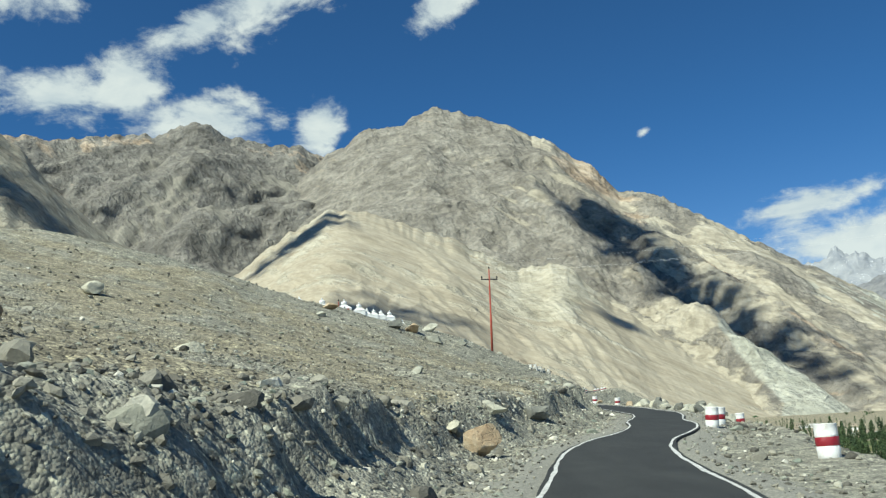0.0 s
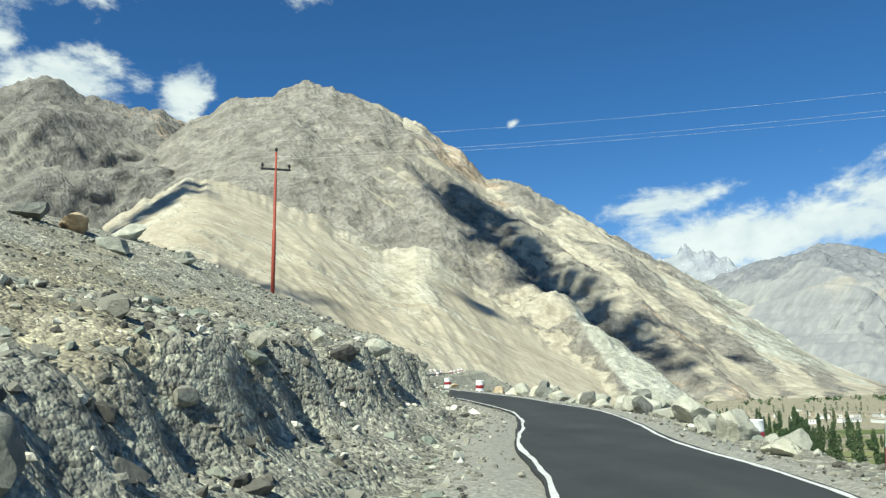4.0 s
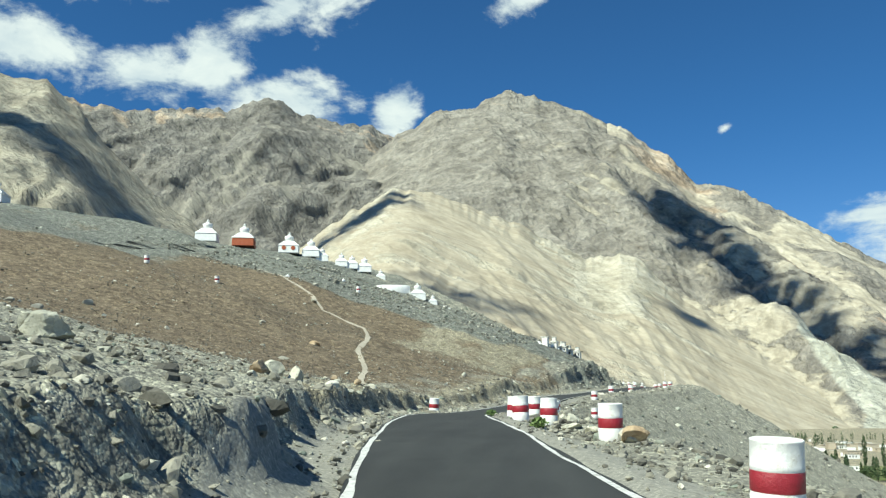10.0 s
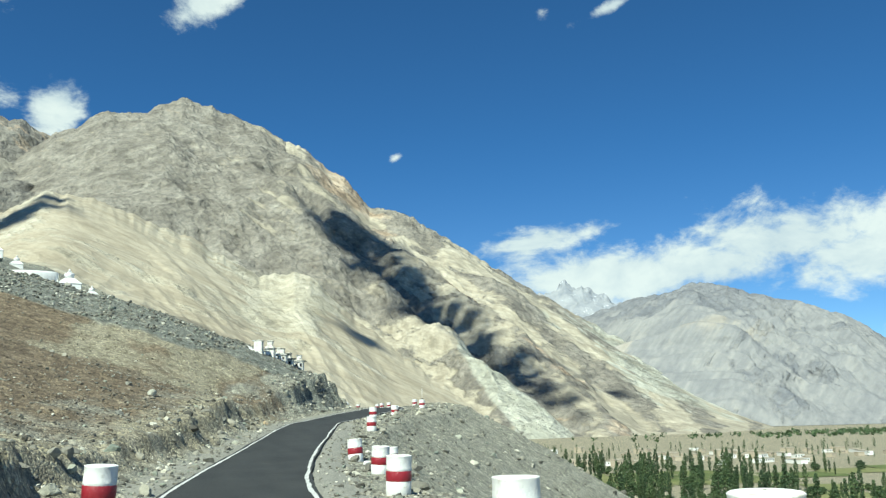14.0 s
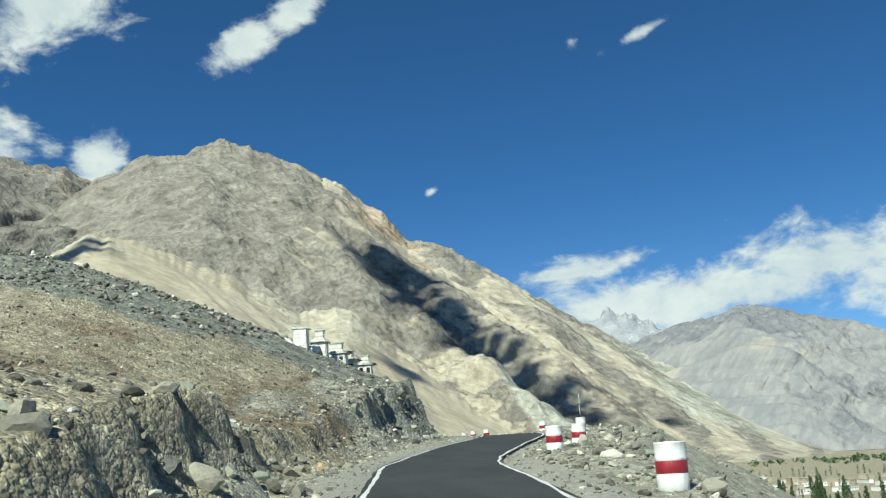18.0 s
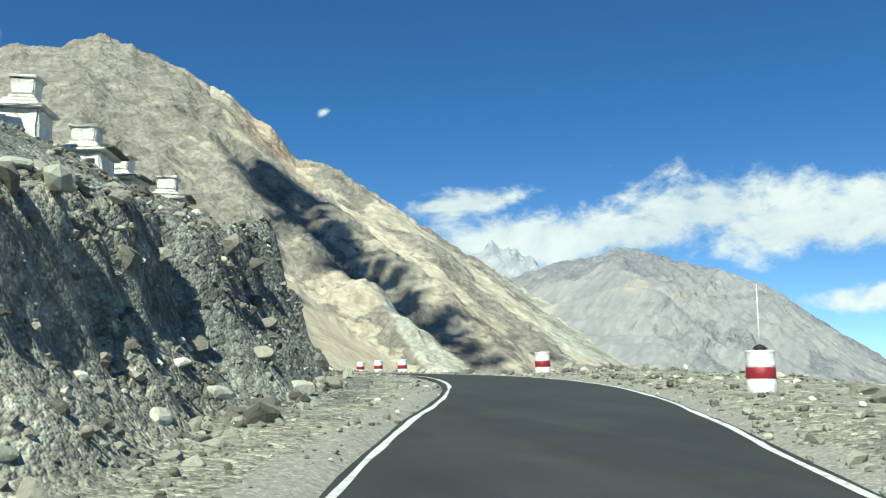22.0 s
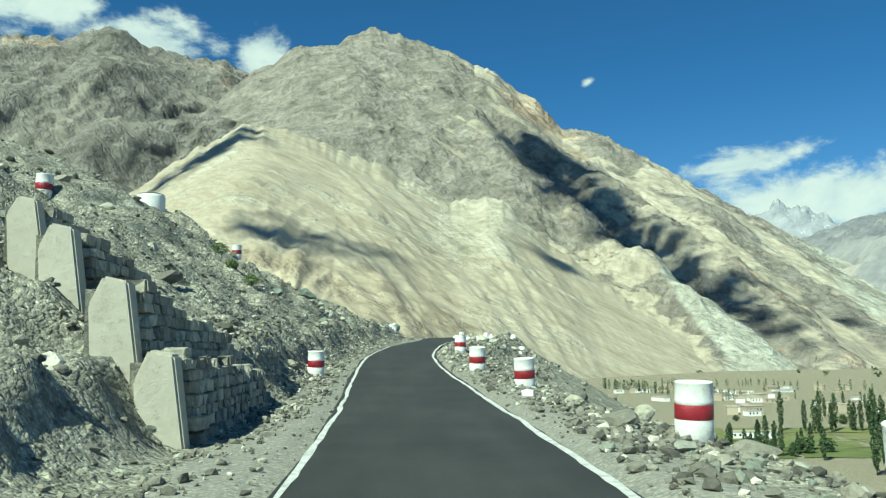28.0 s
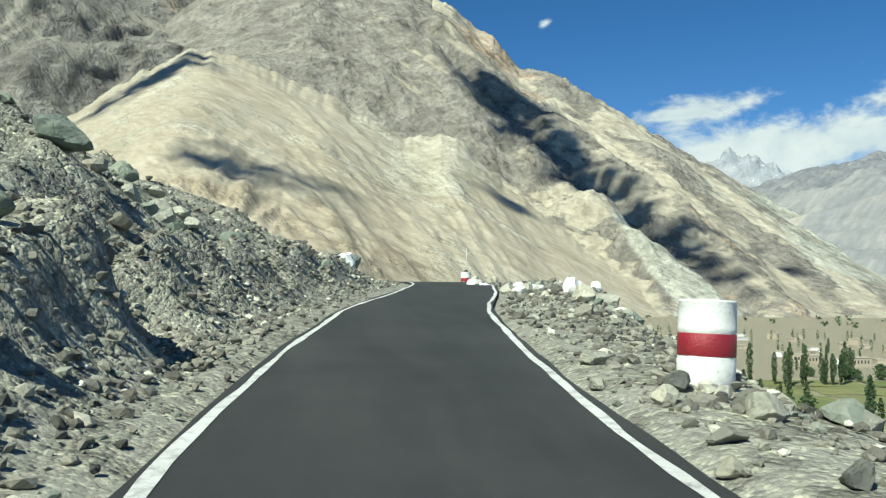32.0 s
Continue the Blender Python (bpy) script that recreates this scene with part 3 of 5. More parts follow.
def build_ground():
    ys = np.unique(np.concatenate([[-1500, -700, -300, -150, -100, -70], np.arange(-50, -8, 1.5), np.arange(-8, 226, 0.26), np.arange(226, 330, .31), np.arange(330, 420, 2), [440, 480, 540, 620, 720, 850, 1000, 1200, 1500, 1900, 2400, 3000, 3800, 4800]]))
    right = np.concatenate([np.arange(0, 10, .34), np.arange(10, 24, .8), np.arange(24, 80, 3), [85, 95, 110, 130, 160, 200, 260, 340, 450, 600, 800, 1100, 1500, 2000, 2700, 3600, 4700]])
    left = np.concatenate([np.arange(.34, 2.2, .36), np.arange(2.2, 7.6, .17), np.arange(7.6, 14, .33), np.arange(14, 40, .9), np.arange(40, 110, 3), [115, 130, 160, 220, 320, 500, 800, 1300, 2000]])
    ds = np.concatenate([-left[::-1], right])
    yy, dd = np.meshgrid(ys, ds, indexing="ij")
    yc = np.clip(yy, -60, 420)
    xx = road_x(yc) + dd / np.where(np.abs(dd) < 60, road_cos(yc), 1)
    zz = ground_z(xx, yy)
    # the hill ends well before the mountains
    zz = np.where((yy > 420) & (zz > -33), np.maximum(np.minimum(zz, 6 - (yy - 420) * 0.12), -59), zz)
    me = array_mesh("ground", np.stack([xx, yy, zz], -1).reshape(-1, 3), grid_faces(len(ys), len(ds))[:, ::-1], M_GROUND, True)
    # soil kinds: brown earth, tan earth, fine shoulder gravel
    d = ((xx - road_x(yc)) * road_cos(yc)).ravel()
    y, x = yy.ravel(), xx.ravel()
    brown = ease(y, 100, 135) * (1 - ease(y, 200, 214)) * ease(-d, 6.5, 10.5) * 1.0
    brown = np.maximum(brown, .58 * ease(y, 118, 134) * (1 - ease(y, 190, 206)) * ease(-d, 2.8, 4.4))
    # grey scree band below the ridge
    scree = ease(y + .10 * d, 194.5, 198.5) * (1 - ease(y, 250, 262)) * ease(-d, 12, 15)
    scree = np.maximum(scree, .7 * ease(-d, 46, 54) * ease(y, 85, 115))
    scree = np.maximum(scree, ease(y, 198, 205) * (1 - ease(y, 214, 222)) * ease(-d, 2.6, 4.2) * .75)
    scree = np.maximum(scree, .42 * ease(y, 212, 222) * ease(-d, 2.8, 4.4))
    scree = np.maximum(scree, .2 * ease(y, 44, 60) * (1 - ease(y, 90, 100)) * ease(-d, 2.6, 3.6) * (1 - ease(-d, 8, 12)))
    tan = .72 * ease(y, 176, 190) * (1 - ease(y, 199, 206)) * ease(-d, 7, 10) * (1 - ease(-d, 19, 25)) + ease(y, 112, 130) * (1 - ease(y, 165, 180)) * ease(-d, 3, 4) * (1 - ease(-d, 5, 8)) * .5
    tan = np.maximum(tan, ease(np.hypot(x - 20, y - 140), 260, 420) * 1.3)
    tan = np.maximum(tan, (1 - ease(y, 50, 80)) * ease(-d, 3.5, 6.5) * .62)
    tan = np.maximum(tan, ease(y, 92, 112) * (1 - ease(y, 186, 200)) * ease(-d, 2.6, 3.6) * (1 - ease(-d, 5.0, 7.5)) * .68)
    fine = ease(np.abs(d), 1.3, 1.7) * (1 - np.where(d < 0, ease(-d, 2.6, 3.4), ease(d, 2.4, 3.6))) * (1 - .55 * ease(y, 258, 272))
    at = me.color_attributes.new("soil", "FLOAT_COLOR", "POINT")
    at.data.foreach_set("color", np.stack([brown, tan, fine, scree], -1).astype(np.float32).ravel())
    return tagged(new("ground", me), "grey stony hillside and gravel shoulders above a tan valley floor", "ground", kind="structure")


ground = build_ground()


def side_of(o):
    return -1.0 if o < 0 else 1.0


def ribbon(name, y0, y1, step, lo, hi, lift, mat, thick=0.0, wob=0.0, seed=0):
    """A strip that follows the road between the offsets lo and hi."""
    ys = np.arange(y0, y1, step)
    tx = (road_x(ys + .8) - road_x(ys - .8)) / 1.6
    ln = np.sqrt(1 + tx * tx)
    nx, ny = 1 / ln, -tx / ln
    cols = []
    for o, s in ((lo, 1), (hi, 2)):
        off = o + side_of(o) * (half_width(ys) - 1.55) + wob * (fbm(ys * .22, ys * 0 + o, 3, seed + 7) + .5 * fbm(ys * 1.1, ys * 0 + o, 2, seed + s * 3))
        cols.append(np.stack([road_x(ys) + nx * off, ys + ny * off, road_z(ys) + lift], -1))
    if thick:
        cols = [cols[0] - [0, 0, thick]] + cols + [cols[1] - [0, 0, thick]]
    v = np.stack(cols, 1)
    return new(name, array_mesh(name, v.reshape(-1, 3), grid_faces(len(ys), len(cols))[:, ::-1], mat, False))


road = tagged(ribbon("road", -40, 372, .7, -1.67, 1.67, 0.0, M_ASPHALT, 0.14, 0.10, 1), "narrow dark asphalt mountain road with worn edges", "road", kind="structure")
for side in (-1, 1):
    o = side * 1.55
    tagged(ribbon("road_line", -40, 360, .4, o - .048, o + .048, 0.006, M_LINE, 0, 0.10, 3), "worn white painted edge line on asphalt", "road marking", kind="structure")


# ---- mountains ----
CX, CY = 20.0, 140.0


def massif(name, label, crest, radius, toe, n_az, n_k, power, amp, mat, seed, jag=0.12, back=0.12, ztoe=-58.0, cell=420.0, slant=((0, 1.0),), zones=None, rib=0.0):
    """A mountain side: crest as azimuth and elevation seen from the road, the crest's and the foot's distance as azimuth and metres."""
    crest, radius, toe = (sorted(t) for t in (crest, radius, toe))
    a = np.linspace(crest[0][0], crest[-1][0], n_az)
    k = np.concatenate([np.linspace(0, 1, n_k), 1 + back * np.linspace(.15, 1, 8)])
    aa, kk = np.meshgrid(a, k, indexing="ij")
    el = np.interp(aa, *zip(*crest))
    rc, rt = np.interp(aa, *zip(*radius)), np.interp(aa, *zip(*toe))
    fine = np.interp(a, *zip(*crest))
    span = max(3, int(n_az * 5.0 / (a[-1] - a[0])) | 1)
    pad = np.concatenate([np.full(span, fine[0]), fine, np.full(span, fine[-1])])
    win = np.hanning(span + 2)[1:-1]
    low = np.convolve(pad, win / win.sum(), "same")[span:-span]
    near = ease(kk, .62, 1.0)
    el = low[:, None] * (1 - near) + el * near
    el = el + jag * fbm(aa * 1.1, kk * 2.5 + seed, 5, seed, .6) * 2 * ease(kk, .8, 1)
    r = rt + (rc - rt) * kk
    zc = np.maximum(rc * np.tan(np.radians(el)), ztoe - 30)
    up = np.where(kk <= 1, kk.clip(0, 1) ** power, 1 - (kk - 1) * 3.0)
    z = ztoe + (zc - ztoe) * up
    arc = np.radians(aa) * 2600 + (r - rc) * 0.55 * np.interp(aa, *zip(*sorted(slant)))
    el0 = np.degrees(np.arctan2(z, r))
    body = np.sin(np.pi * kk.clip(0, 1)) ** .7
    height = ((zc - ztoe) / 900).clip(0.12, 1.4)
    gully = ridged(arc / cell + .35 * fbm(arc / 300, r / 500, 2, seed + 3), r / (cell * 3.2), 4, seed + 11, .55)
    lump = ridged(arc / (cell * .62) + 3.1, r / (cell * .75), 5, seed + 23, .55)
    z = z + body * height * amp * (1.0 * gully + 0.75 * lump)
    z = z + body * height * amp * .22 * ridged(arc / 95 + .3 * vnoise(arc / 200, r / 200, seed), r / 210, 3, seed + 61)
    z = z + body * height * amp * .11 * ridged(arc / 42 + .3 * vnoise(arc / 90, r / 90, seed), r / 110, 3, seed + 67)
    if rib:
        # a long rock rib with a gully beside it, falling to the valley
        side = aa - np.interp(el0, [-1, .6, 13.4, 15], [-25.3, -23.4, -8.0, -6])
        z = z + rib * body * (np.exp(-((side - 2.4) / 1.5) ** 2) - 1.1 * np.exp(-((side - .3) / .9) ** 2) + .8 * np.exp(-((side + 1.9) / 1.1) ** 2) - .6 * np.exp(-((side + 4.4) / 1.2) ** 2))
    z = z + height * amp * .10 * (1 - body) * ease(kk, .6, 1) * ridged(arc / 70, r / 90, 3, seed + 31)
    r = r + body * height * amp * .5 * ridged(arc / 240, z / 200, 4, seed + 41, .55)
    x, y = CX - r * np.sin(np.radians(aa)), CY + r * np.cos(np.radians(aa))
    me = array_mesh(name, np.stack([x, y, z], -1).reshape(-1, 3), grid_faces(n_az, len(k)), mat, True)
    wob = fbm(arc / 260, r / 260, 4, seed + 81)
    if zones is None:
        kinds = [ease(el0, 4, 11) + wob, .35 * ease(kk, .8, 1) + wob * .5, 0 * kk]
    else:
        kinds = zones(aa, kk, el0, wob)
    at = me.color_attributes.new("zone", "FLOAT_COLOR", "POINT")
    at.data.foreach_set("color", np.stack([*kinds, np.ones_like(kk)], -1).astype(np.float32).ravel())
    return tagged(new(name, me), label, "mountain", kind="structure")


def main_zones(a, k, e, wob):
    """Grey rock above and on the long rib, rust along the right edge, a pale grey scree cone at the foot."""
    side = a - np.interp(e, [-1, .6, 13.4, 15], [-25.3, -23.4, -8.0, -6])
    stripe = np.sin(side * 2.1 + 2.2 * wob) * ease(-side, .5, 2.0)
    rock = np.where(side > 0, .47 + .5 * ease(e, 4, 10), .38 + .3 * stripe + .3 * ease(e, 8, 13)) + wob * .6
    rust = .8 * np.exp(-((a + 10) / 3.2) ** 2) * ease(k, .64, .88) + .5 * np.exp(-((side + 2.6) / 1.0) ** 2) * (1 - ease(e, 8, 13)) + .35 * ease(a, 0, 5) * ease(k, .9, 1) * (1 - ease(a, 8, 12)) + wob * .3
    sage = 1.1 * ease(side, .1, .9) * (1 - ease(side, 3.0 - .35 * e, 4.6 - .35 * e)) * (1 - ease(e, 3.0, 5.0)) + .6 * ease(-side, 5, 7) * (1 - ease(e, 5, 9)) * (wob > .1)
    return [rock, rust, sage]


def spur_zones(a, k, e, wob):
    """Tan scree with pale crags on the right shoulder and brown debris low down."""
    rock = .95 * np.exp(-((a + 6.5) / 3.4) ** 2) * ease(e, 4.5, 7.5) + .25 + wob * .4
    brown = .62 * (1 - ease(e, 4.0, 8.5)) * ease(a, -9, -2) + .5 * np.exp(-((a + 14.5) / 2.2) ** 2) * (1 - ease(e, 2, 4)) + wob * .5
    return [rock, brown, 0 * k]


def far_zones(a, k, e, wob):
    """Grey rock with one tan scree patch below the summit."""
    patch = np.exp(-((a + 33.5) / 3.2) ** 2 - ((e - 3.7) / 1.0) ** 2) + .7 * np.exp(-((a + 28) / 1.6) ** 2 - ((e - 2.6) / .8) ** 2)
    return [.35 + .5 * ease(e, 3.5, 6.5) + wob * .8, 1.1 * patch + wob * .35, 0 * k]


massif("mountain_main", "tall grey-brown rocky mountain with tan scree and an orange shoulder", [(18.5, 6), (15.2, 10.06), (12.7, 13.73), (10.4, 16.2), (8.7, 17.65), (7.3, 18.2), (5.9, 19.24), (4.9, 19.3), (3.3, 19.6), (0.9, 20.57), (-1.5, 20.05), (-4.6, 18.9), (-6.9, 18.0), (-9.7, 16.05),
        (-11.7, 13.9), (-13.9, 13.6), (-18.1, 11.0), (-21.2, 9.12), (-23.3, 7.7), (-29.2, 4.03), (-34.8, .2), (-38.5, -1.6)],
       [(20, 4000), (9, 4200), (0, 4300), (-8, 4200), (-24, 3800), (-39, 3300)], [(20, 2500), (0, 2500), (-12, 2300), (-20, 2000), (-39, 2300)], 700, 250, 1.0, 66, M_MAIN, 4, .14, ztoe=-78, cell=430, slant=((-10, -.7), (2, -.35), (12, .6)), zones=main_zones, rib=46.0)
massif("mountain_spur", "tan scree spur with pale crags in front of the mountain", [(40, 4.0), (26, 5.5), (18.0, 8.3), (15.3, 10.15), (12.8, 11.97), (10.8, 13.2), (9.2, 14.1), (7.7, 14.3), (6.3, 13.95), (5.0, 13.6), (0.6, 12.0), (-2.9, 10.2), (-4.4, 9.5), (-5.7, 9.55), (-6.6, 9.9), (-7.6, 9.5), (-8.8, 8.3), (-10.2, 7.0), (-14, 3.8), (-17.6, 1.2), (-20.6, -1.4)],
       [(40, 2300), (16, 2600), (5, 2700), (-6, 2700), (-12, 2500), (-21, 2150)], [(40, 700), (16, 800), (0, 1000), (-10, 1350), (-21, 1950)], 520, 190, 1.25, 30, M_TAN, 12, .16, back=.3, ztoe=-72, cell=330, slant=((-8, -.9), (3, -.8), (12, .8)), zones=spur_zones)
massif("mountain_left", "dark grey craggy mountain with a small brown summit", [(62, 12), (46, 15), (36, 17.6), (30.8, 18.5), (29, 18.2), (27.1, 18.0), (25, 18.3), (23.0, 18.56), (19.7, 18.8), (18.3, 19.6), (17.5, 19.85), (16.6, 19.5), (14.7, 18.63), (12.5, 18.2), (10.4, 18.3), (8.7, 17.4), (6, 15)],
       [(62, 4300), (6, 4550)], [(62, 2600), (6, 2800)], 380, 150, .95, 85, M_BACK, 31, .2, cell=460)
massif("mountain_side", "brown debris slope of a nearer mountain", [(75, 24), (60, 23.5), (46, 22), (38, 20.5), (33.8, 19.4), (32.3, 19.6), (30.1, 18.0), (27.9, 15.6), (24.9, 13.0), (21.9, 11.1), (19, 9.0), (15, 6)],
       [(75, 1500), (15, 1700)], [(75, 420), (15, 520)], 220, 110, 1.1, 26, M_NEAR, 44, .12, back=.3, ztoe=-10, cell=200)
massif("mountain_snow", "distant jagged peak streaked with snow", [(-20, 7.0), (-22.4, 7.4), (-23.6, 8.1), (-24.2, 8.0), (-24.8, 8.7), (-25.3, 8.2), (-25.9, 8.35), (-26.6, 7.65), (-28.5, 7.0), (-30.5, 6.0)], [(-20, 4720), (-31, 4720)], [(-20, 4100), (-31, 4100)], 200, 60, .9, 90, M_SNOW, 52, .28, ztoe=100)
# the next two ridges take their haze from M_FAR's painted colours
massif("mountain_right", "grey-brown mountain across the valley, haze painted into its colour", [(-22, 4.5), (-25, 5.8), (-27.0, 6.5), (-28.4, 7.0), (-31.1, 7.4), (-32.9, 8.08), (-35.1, 7.8), (-38.4, 6.4), (-41.9, 5.34), (-45.3, 2.9), (-48.4, .6), (-51.4, -.75)],
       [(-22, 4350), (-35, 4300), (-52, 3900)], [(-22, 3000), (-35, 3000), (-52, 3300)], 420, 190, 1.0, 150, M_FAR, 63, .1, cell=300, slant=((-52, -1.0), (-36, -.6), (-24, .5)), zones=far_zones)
massif("mountain_distant", "distant valley ridge, paled by haze painted into its colour", [(-44, .6), (-50, .9), (-56, 1.6), (-62, 2.8), (-70, 5), (-84, 8)], [(-44, 4700), (-84, 4600)], [(-44, 4000), (-84, 3600)], 120, 40, 1.0, 80, M_FAR, 71, .12)

# ---- marker drums ----
def ring(bm, r, z, n, wob=0.0, sx=1.0, rnd=None):
    return [bm.verts.new((r * sx * (1 + (rnd.uniform(-wob, wob) if rnd else 0)) * math.cos(2 * math.pi * i / n), r * (1 + (rnd.uniform(-wob, wob) if rnd else 0)) * math.sin(2 * math.pi * i / n), z)) for i in range(n)]


def skin(bm, rings, cap=True):
    for a, b in zip(rings, rings[1:]):
        for i in range(len(a)):
            f = bm.faces.new((a[i], a[(i + 1) % len(a)], b[(i + 1) % len(a)], b[i]))
            f.smooth = True
    if cap:
        bm.faces.new(rings[-1])
        bm.faces.new(rings[0][::-1])


def lathe(profile, n=24, wob=0.0, seed=0, cap=True):
    rnd = random.Random(seed)
    bm = bmesh.new()
    skin(bm, [ring(bm, r, z, n, wob, 1, rnd) for r, z in profile], cap)
    return bm


def make_drum(seed):
    base = new("marker_drum")
    body = part("drum_body", lathe([(.27, 0), (.285, .015), (.285, .16), (.292, .30), (.285, .32), (.283, .585), (.292, .60), (.285, .63), (.284, .88), (.29, .895), (.275, .905), (.26, .885)], 28, .012, seed), M_WHITE, base, "whitewashed dented steel body")
    part("red_band", lathe([(.2875, .345), (.2905, .35), (.2905, .565), (.2875, .57)], 28, .004, seed + 5, False), M_RED, body, "dark red painted band")
    part("stone_fill", lathe([(.255, .86), (.2, .895), (.09, .915), (.02, .92)], 14, .06, seed + 9, False), M_OLD_WHITE, body, "whitewashed rubble filling")
    tagged(base, "whitewashed steel drum with dark red band, filled with rubble", "marker drum", "roadside marker drums")
    return base


DRUMS = [(9.4, 22.8), (11.0, 38.6), (12.2, 41.7), (17.7, 55.8), (17.0, 94.2), (16.3, 105.0), (14.2, 114.6), (13.9, 120.0), (15.1, 113.0), (20.5, 161.0),
         (21.2, 169.4), (14.3, 128.0), (14.8, 124.0), (15.2, 137.7), (16.5, 145.6), (16.9, 151.7), (24.2, 183.2), (26.9, 187.6), (36.5, 217.8), (38.2, 238.9), (38.4, 244.4), (39.2, 251.5), (38.4, 262.8), (37.7, 269.3), (38.2, 283.0), (9.1, 135.0), (32.0, 269.2),
         (25.3, 291.4), (22.6, 268.8), (2.8, 213.3), (8.2, 240.0), (-26.9, 174.8), (-24.4, 190.2), (-9.0, 205.5)]
MASTED = [(33.3, 202.7), (41.6, 322.5)]
drum_kinds = [make_drum(s) for s in (3, 14, 27)]
for i, (x, y) in enumerate(DRUMS):
    rnd = random.Random(i)
    m = pose(x, y, float(ground_z(x, y)) - .05, rnd.uniform(-4, 4), rnd.uniform(-4, 4), rnd.uniform(0, 360))
    if i < 3:
        drum_kinds[i].matrix_world = m
    else:
        copy_thing(drum_kinds[i % 3], m)
for x, y in MASTED:
    drum = copy_thing(drum_kinds[1], pose(x, y, float(ground_z(x, y)) - .05, 0, 1, 40))
    tagged(drum, "whitewashed drum with dark red band and thin white mast")
    mast = part("mast", lathe([(.014, .85), (.012, 1.5), (.008, 2.25)], 8), M_WHITE, drum, "thin white rod")
    wad = part("wrapping", lathe([(.05, .9), (.13, .94), (.10, 1.0), (.02, 1.03)], 9, .3, 4), M_DARK, mast, "dark rag around the mast")

from mathutils.bvhtree import BVHTree

# ---- rocks ----
def ico(sub):
    bm = bmesh.new()
    bmesh.ops.create_icosphere(bm, subdivisions=sub, radius=1.0)
    v = np.array([p.co[:] for p in bm.verts])
    f = np.array([[p.index for p in q.verts] for q in bm.faces])
    bm.free()
    return v, f


ICO1, ICO1_F = ico(1)
ICO2, ICO2_F = ico(2)


def stone_shapes(v, count, seed, jitter):
    g = np.random.default_rng(seed)
    out = []
    for _ in range(count):
        w = v * (1 + g.uniform(-jitter, jitter, (len(v), 1)))
        # broken flat faces
        for _ in range(7):
            n = g.normal(size=3)
            n /= np.linalg.norm(n)
            h = g.uniform(.38, .75)
            over = (w @ n - h).clip(0)
            w = w - over[:, None] * n
        out.append(w * g.uniform([1.0, .8, .6], [1.5, 1.15, .95]))
    return np.array(out)


SHAPES1 = stone_shapes(ICO1, 14, 5, .22)
SHAPES2 = stone_shapes(ICO2, 10, 6, .14)


def scatter(name, label, mat, shapes, faces, xs, ys, rs, seed, sink=.25, tumble=.6):
    """One mesh of many loose stones lying on the ground."""
    g = np.random.default_rng(seed)
    n = len(xs)
    kind = g.integers(0, len(shapes), n)
    a, b = g.uniform(0, 2 * np.pi, n), g.uniform(-tumble, tumble, n)
    v = shapes[kind] * rs[:, None, None]
    ca, sa, cb, sb = np.cos(a)[:, None], np.sin(a)[:, None], np.cos(b)[:, None], np.sin(b)[:, None]
    x, y, z = v[..., 0], v[..., 1] * cb - v[..., 2] * sb, v[..., 1] * sb + v[..., 2] * cb
    zg = ground_z(xs, ys) + rs * (.5 - sink)
    co = np.stack([x * ca - y * sa + xs[:, None], x * sa + y * ca + ys[:, None], z + zg[:, None]], -1)
    nv = shapes.shape[1]
    fs = faces[None] + (np.arange(n) * nv)[:, None, None]
    me = array_mesh(name, co.reshape(-1, 3), fs.reshape(-1, 3), mat, False)
    return tagged(new(name, me), label, "stones", kind="stuff")


def strip_points(n, lo, hi, y0, y1, seed, power=1.0, keep=None):
    g = np.random.default_rng(seed)
    ys = g.uniform(y0, y1, n)
    d = lo + (hi - lo) * g.uniform(0, 1, n) ** power
    xs = road_x(ys) + d / road_cos(ys)
    ok = vnoise(xs * .35, ys * .35, seed) + .5 > g.uniform(-.25, .75, n)
    if keep is not None:
        ok &= keep(ys, d, g.uniform(0, 1, n))
    return xs[ok], ys[ok], g


def sizes(g, n, lo, hi, power=2.6):
    return lo + (hi - lo) * g.uniform(0, 1, n) ** power


def lay(name, label, mat, n, lo, hi, y0, y1, seed, r0, r1, fine=False, power=1.0, keep=None, rp=2.6):
    xs, ys, g = strip_points(n, lo, hi, y0, y1, seed, power, keep)
    rs = sizes(g, len(xs), r0, r1, rp)
    return scatter(name, label, mat, SHAPES2 if fine else SHAPES1, ICO2_F if fine else ICO1_F, xs, ys, rs, seed)


def bank_face(n, y0, y1, seed):
    """Points spread over the steep face of the cut bank, as many high up as low down."""
    g = np.random.default_rng(seed)
    ys = g.uniform(y0, y1, n)
    toe, bh, bw = (table(ys, UPHILL, c) for c in (1, 2, 3))
    ok = g.uniform(0, 3.4, n) < bh + .6
    d = -(toe - .9 + g.uniform(0, 1, n) * (bw + 1.9))
    xs = road_x(ys) + d / road_cos(ys)
    return xs[ok], ys[ok], g


for y0, y1, n, seed in ((-4, 42, 9000, 201), (42, 92, 13000, 202), (92, 188, 5000, 203), (188, 226, 6500, 204)):
    xs, ys, g = bank_face(n, y0, y1, seed)
    scatter("bank_stones", "angular grey and cream stones packed in the cut bank", M_STONES, SHAPES1, ICO1_F, xs, ys, sizes(g, len(xs), .02, .12, 3.6), seed, .62, 3.1)
for y0, y1, n, seed in ((-4, 96, 700, 211), (96, 160, 650, 213), (160, 226, 900, 212)):
    xs, ys, g = bank_face(n, y0, y1, seed)
    scatter("bank_rocks", "broken grey and cream rocks sticking out of the bank", M_STONES, SHAPES2, ICO2_F, xs, ys, sizes(g, len(xs), .07, .26, 3.0), seed, .42, 3.1)
